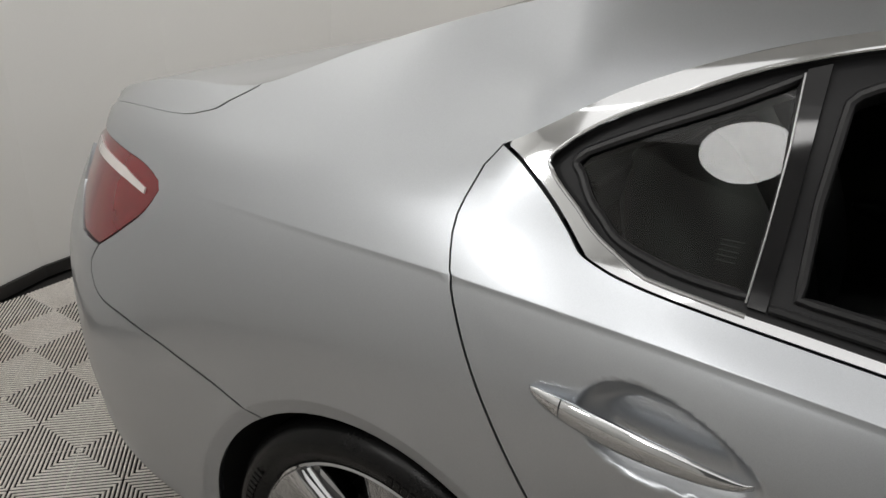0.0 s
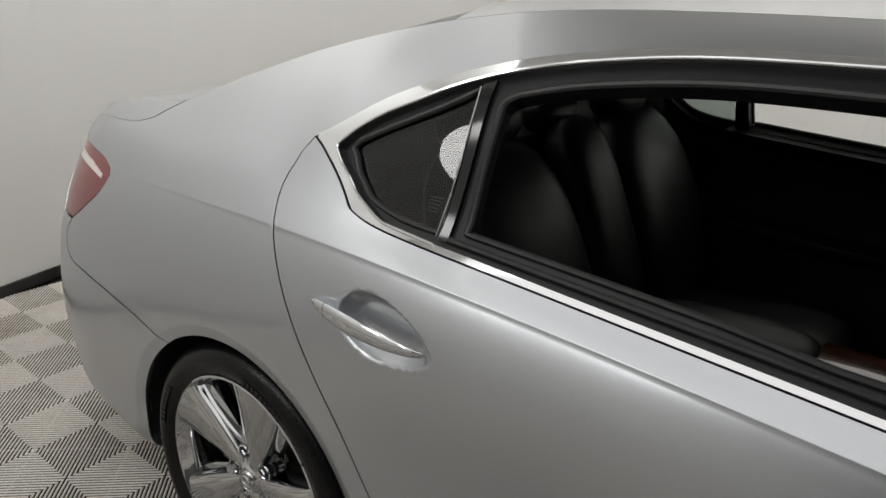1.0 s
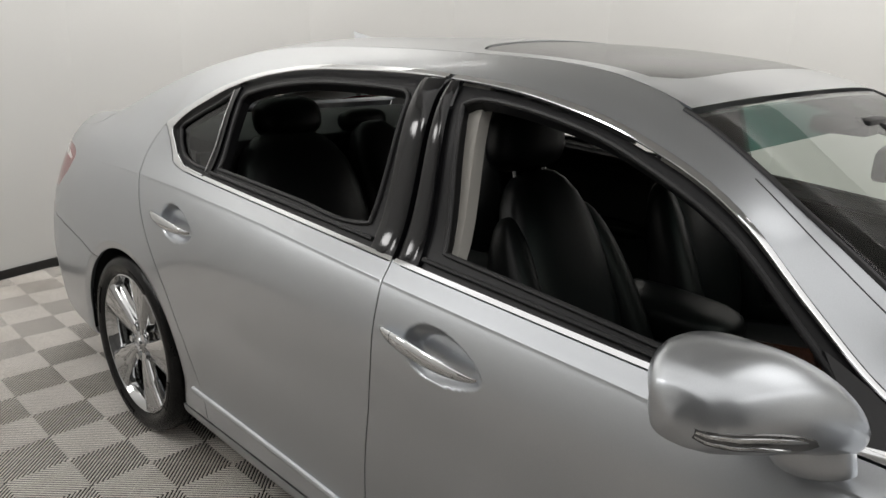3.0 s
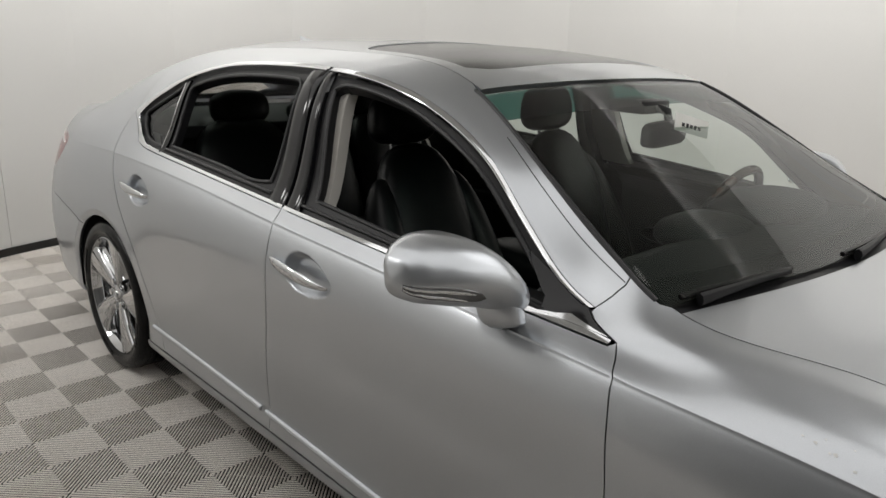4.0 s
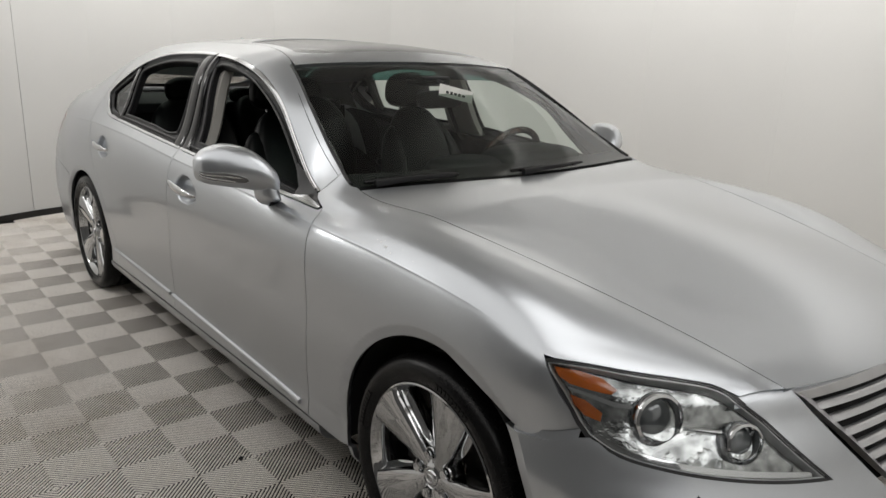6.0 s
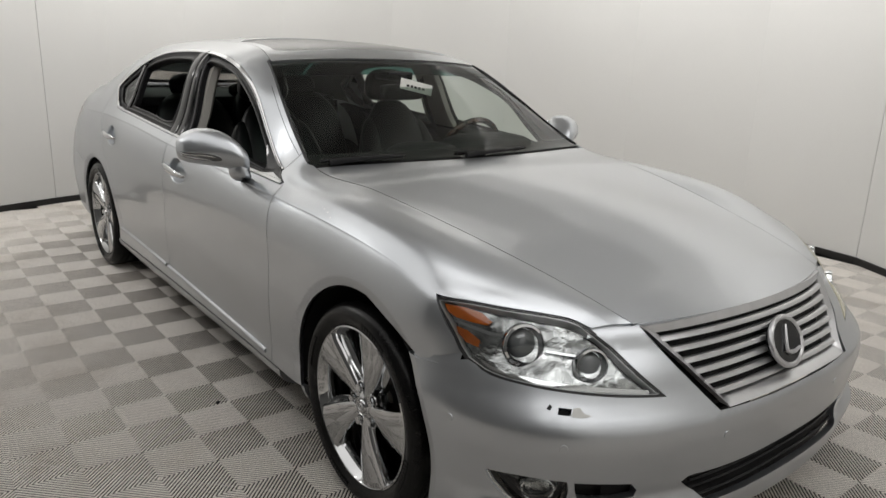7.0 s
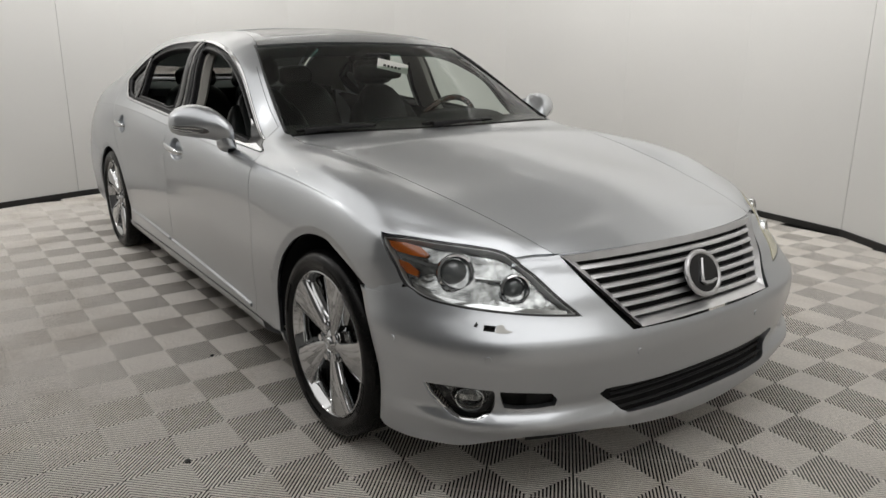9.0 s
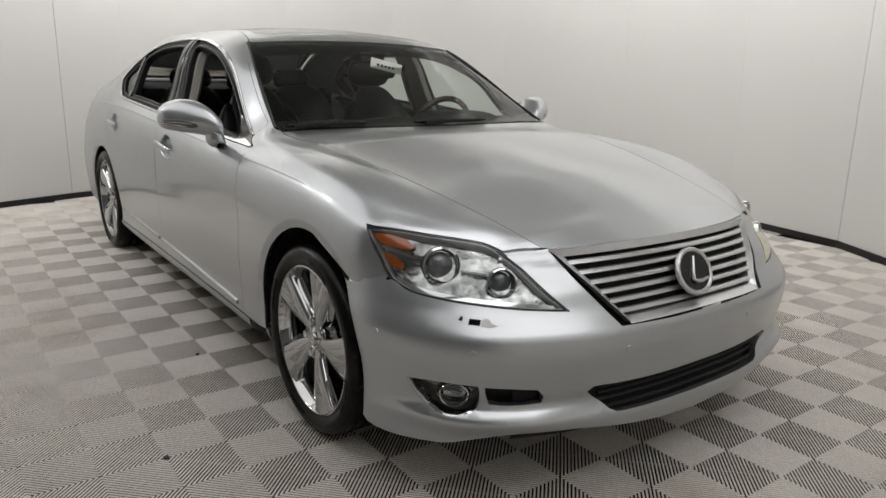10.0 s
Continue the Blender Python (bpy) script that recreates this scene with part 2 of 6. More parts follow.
# ---- the shape of the car ----
# Lines along the body, each with knots of x, half width and height; the skin runs through them from sill to centre line.
LINES = [
    ([-4.25, -3.9, -3.5, -2.8, -1.0, 0.0, 0.7], [0.66, 0.78, 0.80, 0.80, 0.80, 0.80, 0.60], [0.29, 0.23, 0.20, 0.17, 0.17, 0.17, 0.17]),
    ([-4.25, -4.0, -3.7, -3.2, -2.7, -1.0, 0.0, 0.4, 0.7], [0.71, 0.845, 0.888, 0.897, 0.893, 0.893, 0.90, 0.87, 0.66], [0.33, 0.275, 0.25, 0.23, 0.215, 0.215, 0.22, 0.22, 0.22]),
    ([-4.25, -4.0, -3.7, -3.2, -2.7, -1.0, 0.0, 0.4, 0.7], [0.75, 0.878, 0.908, 0.914, 0.903, 0.903, 0.915, 0.885, 0.68], [0.43, 0.40, 0.37, 0.35, 0.345, 0.345, 0.36, 0.36, 0.36]),
    ([-4.25, -4.0, -3.7, -3.2, -2.7, -1.9, -0.9, -0.1, 0.2, 0.3, 0.4, 0.7], [0.76, 0.882, 0.912, 0.922, 0.914, 0.913, 0.914, 0.926, 0.914, 0.893, 0.85, 0.66], [0.66, 0.64, 0.62, 0.63, 0.60, 0.60, 0.61, 0.64, 0.62, 0.61, 0.60, 0.55]),
    ([-4.25, -4.0, -3.74, -3.4, -3.1, -2.44, -1.9, -1.3, -0.7, -0.3, 0.05, 0.25, 0.325, 0.401, 0.469, 0.51, 0.555, 0.617, 0.76], [0.64, 0.79, 0.848, 0.866, 0.868, 0.876, 0.878, 0.874, 0.872, 0.876, 0.876, 0.864, 0.813, 0.746, 0.672, 0.629, 0.598, 0.535, 0.44], [0.93, 0.945, 0.955, 0.965, 0.972, 0.965, 0.94, 0.915, 0.888, 0.876, 0.845, 0.803, 0.798, 0.789, 0.779, 0.770, 0.751, 0.722, 0.66]),
    ([-4.25, -4.05, -3.74, -3.4, -3.1, -2.7, -1.9, -1.3, -0.76, -0.3, 0.05, 0.25, 0.325, 0.401, 0.51, 0.555, 0.617, 0.76], [0.60, 0.715, 0.80, 0.822, 0.827, 0.828, 0.838, 0.834, 0.812, 0.83, 0.825, 0.79, 0.736, 0.686, 0.598, 0.572, 0.52, 0.43], [0.975, 1.018, 1.03, 1.04, 1.045, 1.022, 0.986, 0.958, 0.932, 0.925, 0.89, 0.836, 0.820, 0.805, 0.780, 0.763, 0.735, 0.67]),
    ([-4.25, -4.05, -3.74, -3.4, -3.1, -2.95, -2.8, -2.5, -2.2, -1.95, -1.62, -1.4, -1.18, -1.05, -0.93, -0.76, -0.3, 0.05, 0.25, 0.325, 0.401, 0.51, 0.555, 0.617, 0.76],
     [0.585, 0.69, 0.752, 0.772, 0.766, 0.722, 0.685, 0.650, 0.637, 0.637, 0.655, 0.677, 0.712, 0.735, 0.757, 0.79, 0.755, 0.71, 0.66, 0.634, 0.605, 0.555, 0.537, 0.503, 0.42],
     [0.985, 1.04, 1.072, 1.10, 1.145, 1.225, 1.288, 1.352, 1.37, 1.37, 1.345, 1.295, 1.195, 1.085, 0.995, 0.955, 0.948, 0.905, 0.852, 0.834, 0.817, 0.787, 0.770, 0.743, 0.68]),
    ([-4.25, -4.07, -3.9, -3.63, -3.45, -3.2, -2.85, -2.5, -2.0, -1.6, -1.36, -1.1, -0.85, -0.70, -0.35, 0.0, 0.3, 0.45, 0.55, 0.602, 0.66, 0.76],
     [0.59, 0.655, 0.685, 0.70, 0.655, 0.608, 0.56, 0.525, 0.505, 0.525, 0.572, 0.638, 0.692, 0.719, 0.672, 0.618, 0.562, 0.533, 0.510, 0.493, 0.468, 0.41],
     [0.988, 1.056, 1.092, 1.128, 1.205, 1.296, 1.380, 1.411, 1.418, 1.402, 1.345, 1.213, 1.071, 0.994, 0.957, 0.903, 0.842, 0.806, 0.776, 0.757, 0.733, 0.68]),
    ([-4.25, -4.1, -3.8, -3.6, -3.45, -3.2, -2.98, -2.5, -2.0, -1.7, -1.42, -1.1, -0.75, -0.6, -0.35, 0.0, 0.3, 0.617, 0.76],
     [0.0] * 19,
     [0.985, 1.058, 1.108, 1.140, 1.222, 1.332, 1.412, 1.446, 1.451, 1.442, 1.405, 1.262, 1.083, 1.013, 0.985, 0.942, 0.888, 0.785, 0.722]),
]
LW = [spline(xs, ws) for xs, ws, zs in LINES]
LZ = [spline(xs, zs) for xs, ws, zs in LINES]
NL = len(LINES) - 1


CREASE = 4.03


def skin(x, s):
    """Points of the body's skin: x along the car, s from 0 (sill) over 5 (belt), 6 (top of the side windows), 8 (centre line) to 16 (the far sill)."""
    x, s = np.atleast_1d(np.asarray(x, float)), np.atleast_1d(np.asarray(s, float))
    far = s > NL
    q = np.where(far, 2 * NL - s, s)
    W = np.stack([f(x) for f in LW] + [-LW[NL - 1](x)])
    Z = np.stack([f(x) for f in LZ] + [LZ[NL - 1](x)])
    k = np.clip(np.floor(q).astype(int), 0, NL - 1)
    t = q - k
    n = np.arange(len(x))

    def hermite(V):
        p0, p1, p2, p3 = V[np.maximum(k - 1, 0), n], V[k, n], V[k + 1, n], V[np.minimum(k + 2, NL + 1), n]
        w0, w1, w2, w3 = (W[np.maximum(k - 1, 0), n], W[k, n], W[k + 1, n], W[np.minimum(k + 2, NL + 1), n])
        z0, z1, z2, z3 = (Z[np.maximum(k - 1, 0), n], Z[k, n], Z[k + 1, n], Z[np.minimum(k + 2, NL + 1), n])
        d0, d1, d2 = (np.hypot(w1 - w0, z1 - z0) + 1e-4, np.hypot(w2 - w1, z2 - z1) + 1e-4, np.hypot(w3 - w2, z3 - z2) + 1e-4)
        m1 = np.where(k == 0, (p2 - p1), ((p1 - p0) / d0 * d1 + (p2 - p1) / d1 * d0) / (d0 + d1) * d1)
        m2 = ((p2 - p1) / d1 * d2 + (p3 - p2) / d2 * d1) / (d1 + d2) * d1
        flat = 2.1 * np.abs(p2 - p1)
        m1 = np.where(k == NL - 1, np.clip(m1, -flat, flat), m1)
        return (2 * t**3 - 3 * t**2 + 1) * p1 + (t**3 - 2 * t**2 + t) * m1 + (3 * t**2 - 2 * t**3) * p2 + (t**3 - t**2) * m2
    w, z = hermite(W), hermite(Z)
    # a crease along the shoulder, from the tail lamp to the front wing
    d = q - CREASE
    e = np.where(d > 0, np.exp(-np.abs(d) / 0.5), np.exp(-np.abs(d) / 0.13)) * np.clip((x + 3.70) / 0.6, 0, 1) * np.clip((0.15 - x) / 0.5, 0, 1)
    w, z = w + 0.0034 * e, z + 0.0020 * e
    return np.stack([x, np.where(far, w, -w), z], 1)


_S = np.linspace(0, 7.0, 281)


def s_at(x, z):
    """The s at which the skin's side reaches the height z at x."""
    p = skin(np.full(len(_S), x), _S)[:, 2]
    p = np.maximum.accumulate(p)
    return float(np.interp(z, p, _S))


def nose(th, z):
    """Points of the front bumper's skin: th is the angle round from straight ahead (right side positive), z the height."""
    th, z = np.atleast_1d(np.asarray(th, float)), np.atleast_1d(np.asarray(z, float))
    A, B, n = NOSE_A(z), NOSE_B(z), NOSE_N(z)
    r = ((np.abs(np.cos(th)) / A) ** n + (np.abs(np.sin(th)) / B) ** n) ** (-1 / n)
    return np.stack([0.15 + r * np.cos(th), -r * np.sin(th), z], 1)


NOSE_N = spline([0.14, 0.60, 0.64, 0.70, 0.74, 0.85], [2.5, 2.5, 2.4, 2.12, 2.0, 2.0])
NOSE_A = spline([0.14, 0.17, 0.20, 0.26, 0.293, 0.315, 0.33, 0.38, 0.45, 0.50, 0.535, 0.552, 0.57, 0.60, 0.65, 0.70, 0.752, 0.82],
                [0.58, 0.62, 0.652, 0.672, 0.674, 0.660, 0.653, 0.660, 0.672, 0.678, 0.676, 0.667, 0.651, 0.628, 0.602, 0.575, 0.545, 0.39])
NOSE_B = spline([0.14, 0.18, 0.25, 0.40, 0.50, 0.56, 0.62, 0.70, 0.79, 0.85], [0.88, 0.915, 0.93, 0.936, 0.94, 0.935, 0.918, 0.903, 0.888, 0.86])


def smooth_loop(pts, per=8, closed=False):
    """A smooth line through 2D points."""
    pts = np.array(pts, float)
    d = np.r_[0, np.cumsum(np.hypot(*np.diff(pts, axis=0).T) + 1e-9)]
    fx, fy = spline(d, pts[:, 0]), spline(d, pts[:, 1])
    t = np.linspace(0, d[-1], per * (len(pts) - 1) + 1)
    return [tuple(p) for p in np.stack([fx(t), fy(t)], 1)]


from mathutils.geometry import delaunay_2d_cdt


def inside(poly, pts):
    x, y = pts[:, 0], pts[:, 1]
    res = np.zeros(len(pts), bool)
    n = len(poly)
    for i in range(n):
        (x1, y1), (x2, y2) = poly[i], poly[(i + 1) % n]
        c = ((y1 > y) != (y2 > y)) & (x < (x2 - x1) * (y - y1) / (y2 - y1 + 1e-15) + x1)
        res ^= c
    return res


def resample(poly, du, dv):
    out = []
    n = len(poly)
    for i in range(n):
        a, b = poly[i], poly[(i + 1) % n]
        k = max(1, int(math.ceil(max(abs(a[0] - b[0]) / du, abs(a[1] - b[1]) / dv))))
        out += [(a[0] + (b[0] - a[0]) * j / k, a[1] + (b[1] - a[1]) * j / k) for j in range(k)]
    keep = []
    for p in out:
        if not keep or abs(p[0] - keep[-1][0]) > 1e-5 or abs(p[1] - keep[-1][1]) > 1e-5:
            keep.append(p)
    return keep


def shrink(poly, du, dv, gap):
    """Moves an outline inwards by gap metres; du and dv are the metres that one step of each axis spans."""
    pts = np.array(poly) * (du, dv)
    area = 0.5 * np.sum(pts[:, 0] * np.roll(pts[:, 1], -1) - np.roll(pts[:, 0], -1) * pts[:, 1])
    a, b = np.roll(pts, 1, 0), np.roll(pts, -1, 0)
    e1, e2 = pts - a, b - pts
    n1 = np.stack([-e1[:, 1], e1[:, 0]], 1) / (np.linalg.norm(e1, axis=1, keepdims=True) + 1e-12)
    n2 = np.stack([-e2[:, 1], e2[:, 0]], 1) / (np.linalg.norm(e2, axis=1, keepdims=True) + 1e-12)
    nn = n1 + n2
    nn /= np.maximum((nn * nn).sum(1, keepdims=True), 0.6) / 2
    pts = pts + nn * gap * (1 if area > 0 else -1)
    return [tuple(p) for p in pts / (du, dv)]


def sheet(name, surf, poly, material, parent, label="", holes=(), du=0.035, dv=0.15, mu=1.0, mv=0.2, gap=0.002, flange=0.016, lift=0.0, mirror=False, category="", rows_at=(), extra=()):
    """A panel: the part of a surface within an outline, with turned-in edges. mu, mv: metres a step of u and v; lift: metres out of the surface."""
    poly = resample(poly, du, dv)
    holes = [resample(h, du / 2, dv / 2) for h in holes]
    if gap:
        poly = shrink(poly, mu, mv, gap)
    P = np.array(poly)
    u0, v0, u1, v1 = P[:, 0].min(), P[:, 1].min(), P[:, 0].max(), P[:, 1].max()
    gu, gv = np.arange(u0 + du / 2, u1, du), np.arange(v0 + dv / 2, v1, dv)
    if rows_at:
        gv = np.array(sorted([g for g in gv if min(abs(g - r) for r in rows_at) > dv * 0.3] + list(rows_at)))
    G = np.array([(a, b) for a in gu for b in gv]) if len(gu) and len(gv) else np.zeros((0, 2))
    if len(G):
        ok = inside(poly, G)
        for h in holes:
            ok &= ~inside(h, G)
        allb = np.array(poly + [p for h in holes for p in h])
        for i in np.where(ok)[0]:
            d = ((allb[:, 0] - G[i, 0]) / du) ** 2 + ((allb[:, 1] - G[i, 1]) / dv) ** 2
            if d.min() < 0.10:
                ok[i] = False
        G = G[ok]
    if len(extra):
        extra = np.array(extra, float)
        keep = inside(poly, extra)
        for h in holes:
            keep &= ~inside(h, extra)
        extra = extra[keep]
        if len(extra):
            near_ = [((extra[:, 0] - g[0]) / du) ** 2 + ((extra[:, 1] - g[1]) / dv) ** 2 for g in G]
            G = np.array([g for g, d in zip(G, near_) if d.min() > 0.15] + [tuple(q) for q in extra])
    verts = [Vector(p) for p in poly] + [Vector(p) for h in holes for p in h] + [Vector(p) for p in G]
    loops, k = [], 0
    for l in [poly, *holes]:
        loops.append(list(range(k, k + len(l))))
        k += len(l)
    edges = [(l[i], l[(i + 1) % len(l)]) for l in loops for i in range(len(l))]
    V, E, F, ov, oe, of = delaunay_2d_cdt(verts, edges, [], 0, 1e-7)
    V = np.array([tuple(v) for v in V])
    cen = np.array([V[f].mean(0) for f in F])
    ok = inside(poly, cen)
    for h in holes:
        ok &= ~inside(h, cen)
    F = [f for f, o in zip(F, ok) if o]
    e = 1e-3
    P0 = surf(V[:, 0], V[:, 1])
    Nu = surf(V[:, 0] + e * du * 10, V[:, 1]) - surf(V[:, 0] - e * du * 10, V[:, 1])
    Nv = surf(V[:, 0], V[:, 1] + e * dv * 10) - surf(V[:, 0], V[:, 1] - e * dv * 10)
    N = np.cross(Nu, Nv)
    N /= np.linalg.norm(N, axis=1, keepdims=True) + 1e-12
    mid = P0.mean(0)
    if np.dot(N.mean(0), mid - np.array([min(max(mid[0], -3.3), 0.0), 0, 0.7])) < 0:
        N = -N
        flip = True
    else:
        flip = False
    P0 = P0 + N * lift
    if mirror:
        P0, N = P0 * (1, -1, 1), N * (1, -1, 1)
    verts3, norms = [tuple(p) for p in P0], [tuple(n) for n in N]
    faces = []
    def turn2(f):
        (x1, y1), (x2, y2), (x3, y3) = (V[i][:2] for i in f[:3])
        return (x2 - x1) * (y3 - y1) - (x3 - x1) * (y2 - y1)
    F = [tuple(f) if turn2(f) > 0 else tuple(f[::-1]) for f in F]
    vote = 0.0
    for f in F:
        a, b, c = (np.array(verts3[i]) for i in f[:3])
        vote += np.dot(np.cross(b - a, c - a), N[f[0]])
    faces += F if vote > 0 else [f[::-1] for f in F]
    nb = len(verts3)
    if flange:
        used = {}
        for f in faces:
            for i in range(len(f)):
                a, b = f[i], f[(i + 1) % len(f)]
                used[(a, b)] = used.get((a, b), 0) + 1
        border = [(a, b) for (a, b) in used if (b, a) not in used]
        low = {}
        for a, b in border:
            for q in (a, b):
                if q not in low:
                    low[q] = len(verts3)
                    verts3.append(tuple(P0[q] - N[q] * flange))
                    norms.append(tuple(N[q]))
            faces.append((b, a, low[a], low[b]))
    me = bpy.data.meshes.new(name)
    me.from_pydata(verts3, [], faces)
    me.update()
    me.shade_smooth()
    nl = []
    for p in me.polygons:
        rim = len(p.vertices) == 4 and max(p.vertices) >= nb
        pn = tuple(p.normal)
        for v in p.vertices:
            nl.append(pn if rim else norms[v])
    me.normals_split_custom_set(nl)
    return part(name, me, material, parent, label, category=category)


# ---- the booth ----
WALL_LINE = [(-5.08, -1.45), (-5.30, -0.81), (-5.44, -0.25), (-5.46, 0.45), (-5.28, 1.35), (-4.80, 2.35), (-3.95, 3.20), (-2.75, 3.70), (-1.55, 3.80), (-0.50, 3.64), (0.02, 3.36),
             (1.2, 2.75), (2.35, 1.95), (3.2, 0.75), (3.55, -0.65), (3.35, -2.1), (2.6, -3.3), (1.3, -4.1), (-0.3, -4.45), (-2.0, -4.4), (-3.5, -3.75), (-4.55, -2.7)]


def wall_panel(i, a, b):
    a, b = Vector((*a, 0)), Vector((*b, 0))
    along = (b - a).normalized()
    out = Vector((along.y, -along.x, 0))
    if out.dot(a - Vector((-1, -0.3, 0))) < 0:
        out = -out
    bm = bmesh.new()
    p, q = a + along * (0.002 if i in (1, 9) else 0.0), b - along * (0.002 if i in (0, 8) else 0.0)
    lo = [bm.verts.new(v) for v in (p, q, q + out * 0.09, p + out * 0.09)]
    hi = [bm.verts.new(v.co + Vector((0, 0, CEIL - 0.002))) for v in lo]
    bm.faces.new(lo[::-1])
    bm.faces.new(hi)
    for k in range(4):
        bm.faces.new((lo[k], lo[(k + 1) % 4], hi[(k + 1) % 4], hi[k]))
    bmesh.ops.recalc_face_normals(bm, faces=bm.faces)
    # these unseen panels are darkened so that the doors mirror less light
    darkened_side = 15 <= i <= 18
    part("wall_%d" % (i + 1), bm, DARK_WALL if darkened_side else WALL, None, "unseen grey wall added to darken the car's reflections" if darkened_side else "smooth white wall panel of a photo booth", False, "wall", kind="structure")
    bm = bmesh.new()
    p, q = a - out * 0.003, b - out * 0.003
    lo = [bm.verts.new(v) for v in (p, q, q - out * 0.014, p - out * 0.014)]
    hi = [bm.verts.new(v.co + Vector((0, 0, 0.05))) for v in lo]
    bm.faces.new(lo[::-1])
    bm.faces.new(hi)
    for k in range(4):
        bm.faces.new((lo[k], lo[(k + 1) % 4], hi[(k + 1) % 4], hi[k]))
    bmesh.ops.recalc_face_normals(bm, faces=bm.faces)
    part("baseboard", bm, BASEB, None, "black rubber strip along the wall foot", False, "baseboard", kind="structure")


for i in range(len(WALL_LINE)):
    wall_panel(i, WALL_LINE[i], WALL_LINE[(i + 1) % len(WALL_LINE)])
bm = bmesh.new()
bmesh.ops.contextual_create(bm, geom=[bm.verts.new((x * 1.06 + 0.06, y * 1.06, CEIL)) for x, y in WALL_LINE])
bmesh.ops.solidify(bm, geom=bm.faces[:], thickness=-0.1)
part("ceiling", bm, CEILM, None, "white painted ceiling", False, "ceiling", kind="structure")
bm = bmesh.new()
bmesh.ops.contextual_create(bm, geom=[bm.verts.new((x * 1.06 + 0.06, y * 1.06, -0.016)) for x, y in WALL_LINE])
floor = part("floor", bm, TILEBASE, None, "grey ribbed plastic tiles laid over a dark floor", False, "floor", kind="structure")


# ---- the car ----
car = tagged(new("car"), "silver four-door saloon with chrome wheels, side windows lowered", "car")
FX, RX, WZ = -0.092, -3.215, 0.333      # axles and wheel height
ARCH = 0.392


def sp(x, z):
    return (x, s_at(x, z))


def arc(cx, a0, a1, n=26, r=ARCH, cz=WZ):
    return [(cx + r * math.cos(radians(a0 + (a1 - a0) * i / n)), cz + r * math.sin(radians(a0 + (a1 - a0) * i / n))) for i in range(n + 1)]


def onto(pts):
    return [sp(x, z) for x, z in pts]


def line_s(s, x0, x1, n=30):
    return [(x0 + (x1 - x0) * i / n, s) for i in range(n + 1)]


SEAM_RR = smooth_loop([(-2.665, 0.262), (-2.704, 0.356), (-2.754, 0.452), (-2.864, 0.617), (-2.935, 0.707), (-3.005, 0.80), (-3.075, 0.906), (-3.113, 0.978), (-3.132, 1.04), (-3.118, 1.11)], 5)
SEAM_B = smooth_loop([(-1.897, 0.262), (-1.895, 0.40), (-1.873, 0.62), (-1.857, 0.80), (-1.858, 0.88), (-1.868, 0.94), (-1.878, 0.982)], 5)
SEAM_F = smooth_loop([(-0.687, 0.262), (-0.687, 0.40), (-0.678, 0.60), (-0.69, 0.76), (-0.706, 0.855), (-0.722, 0.897), (-0.752, 0.93)], 5)
DLO_LOW = smooth_loop([(-3.10, 5.93), (-3.075, 5.75), (-3.035, 5.46), (-2.975, 5.12), (-2.95, 5.0), (-2.925, 4.905), (-2.895, 4.83), (-2.85, 4.785), (-2.80, 4.772), (-2.74, 4.77)], 5)
DLO_TOP = smooth_loop([(-2.86, 6.05), (-2.945, 6.04), (-3.025, 6.0), (-3.075, 5.955), (-3.10, 5.93)], 4)
RIM = smooth_loop([(-1.92, 5.975), (-2.3, 5.965), (-2.664, 5.95), (-2.774, 5.935), (-2.82, 5.925), (-2.885, 5.89), (-2.945, 5.86), (-2.985, 5.81), (-3.015, 5.72), (-3.025, 5.64), (-3.015, 5.52), (-2.975, 5.29), (-2.915, 5.08), (-2.86, 4.995), (-2.75, 4.975)], 5)

front_doors, rear_doors = {}, {}


def hollow_points(cx, cz):
    """A fine grid over one hollow behind a door handle."""
    lo, hi = s_at(cx, cz - 0.080), s_at(cx, cz + 0.080)
    return [(x, v) for x in np.arange(cx - 0.130, cx + 0.130, 0.005) for v in np.arange(lo, hi, 0.0145)]


def arched(u, v):
    """The skin with the flat rolled lip round the wheel openings."""
    p = skin(u, v)
    for cx, cz, r in ARCHES:
        d = np.hypot(p[:, 0] - cx, p[:, 2] - cz) - r
        k = np.clip(1 - d / 0.030, 0, 1) * (p[:, 2] < 0.80)
        p[:, 1] += 0.010 * k * np.sign(-p[:, 1])
    return p


def lip_points(cx, cz, r, a0, a1):
    return [sp(cx + (r + d) * math.cos(a), cz + (r + d) * math.sin(a)) for d in (0.008, 0.016, 0.024, 0.028, 0.030, 0.032, 0.038) for a in np.linspace(radians(a0), radians(a1), 64)]


CREASE_ROWS = [3.9, 3.94, 3.98, 4.01, 4.03, 4.05, 4.08, 4.12, 4.17]
ARCHES = ((-0.075, 0.338, 0.389), (-3.215, 0.305, 0.384))
CUPS = ((-1.652, 0.840, 0.114, 0.054), (-2.790, 0.874, 0.114, 0.054))


def cupped(u, v):
    """The skin with the hollows behind the door handles."""
    p = skin(u, v)
    for cx, cz, a, b in CUPS:
        r = ((p[:, 0] - cx) / a) ** 2 + ((p[:, 2] - cz + 0.07 * (p[:, 0] - cx)) / (b * (1 - 0.30 * (p[:, 0] - cx) / a))) ** 2
        k = np.clip(1.6 * (1.0 - r), 0, 1)
        p[:, 1] += 0.025 * k * k * (3 - 2 * k)
    return p



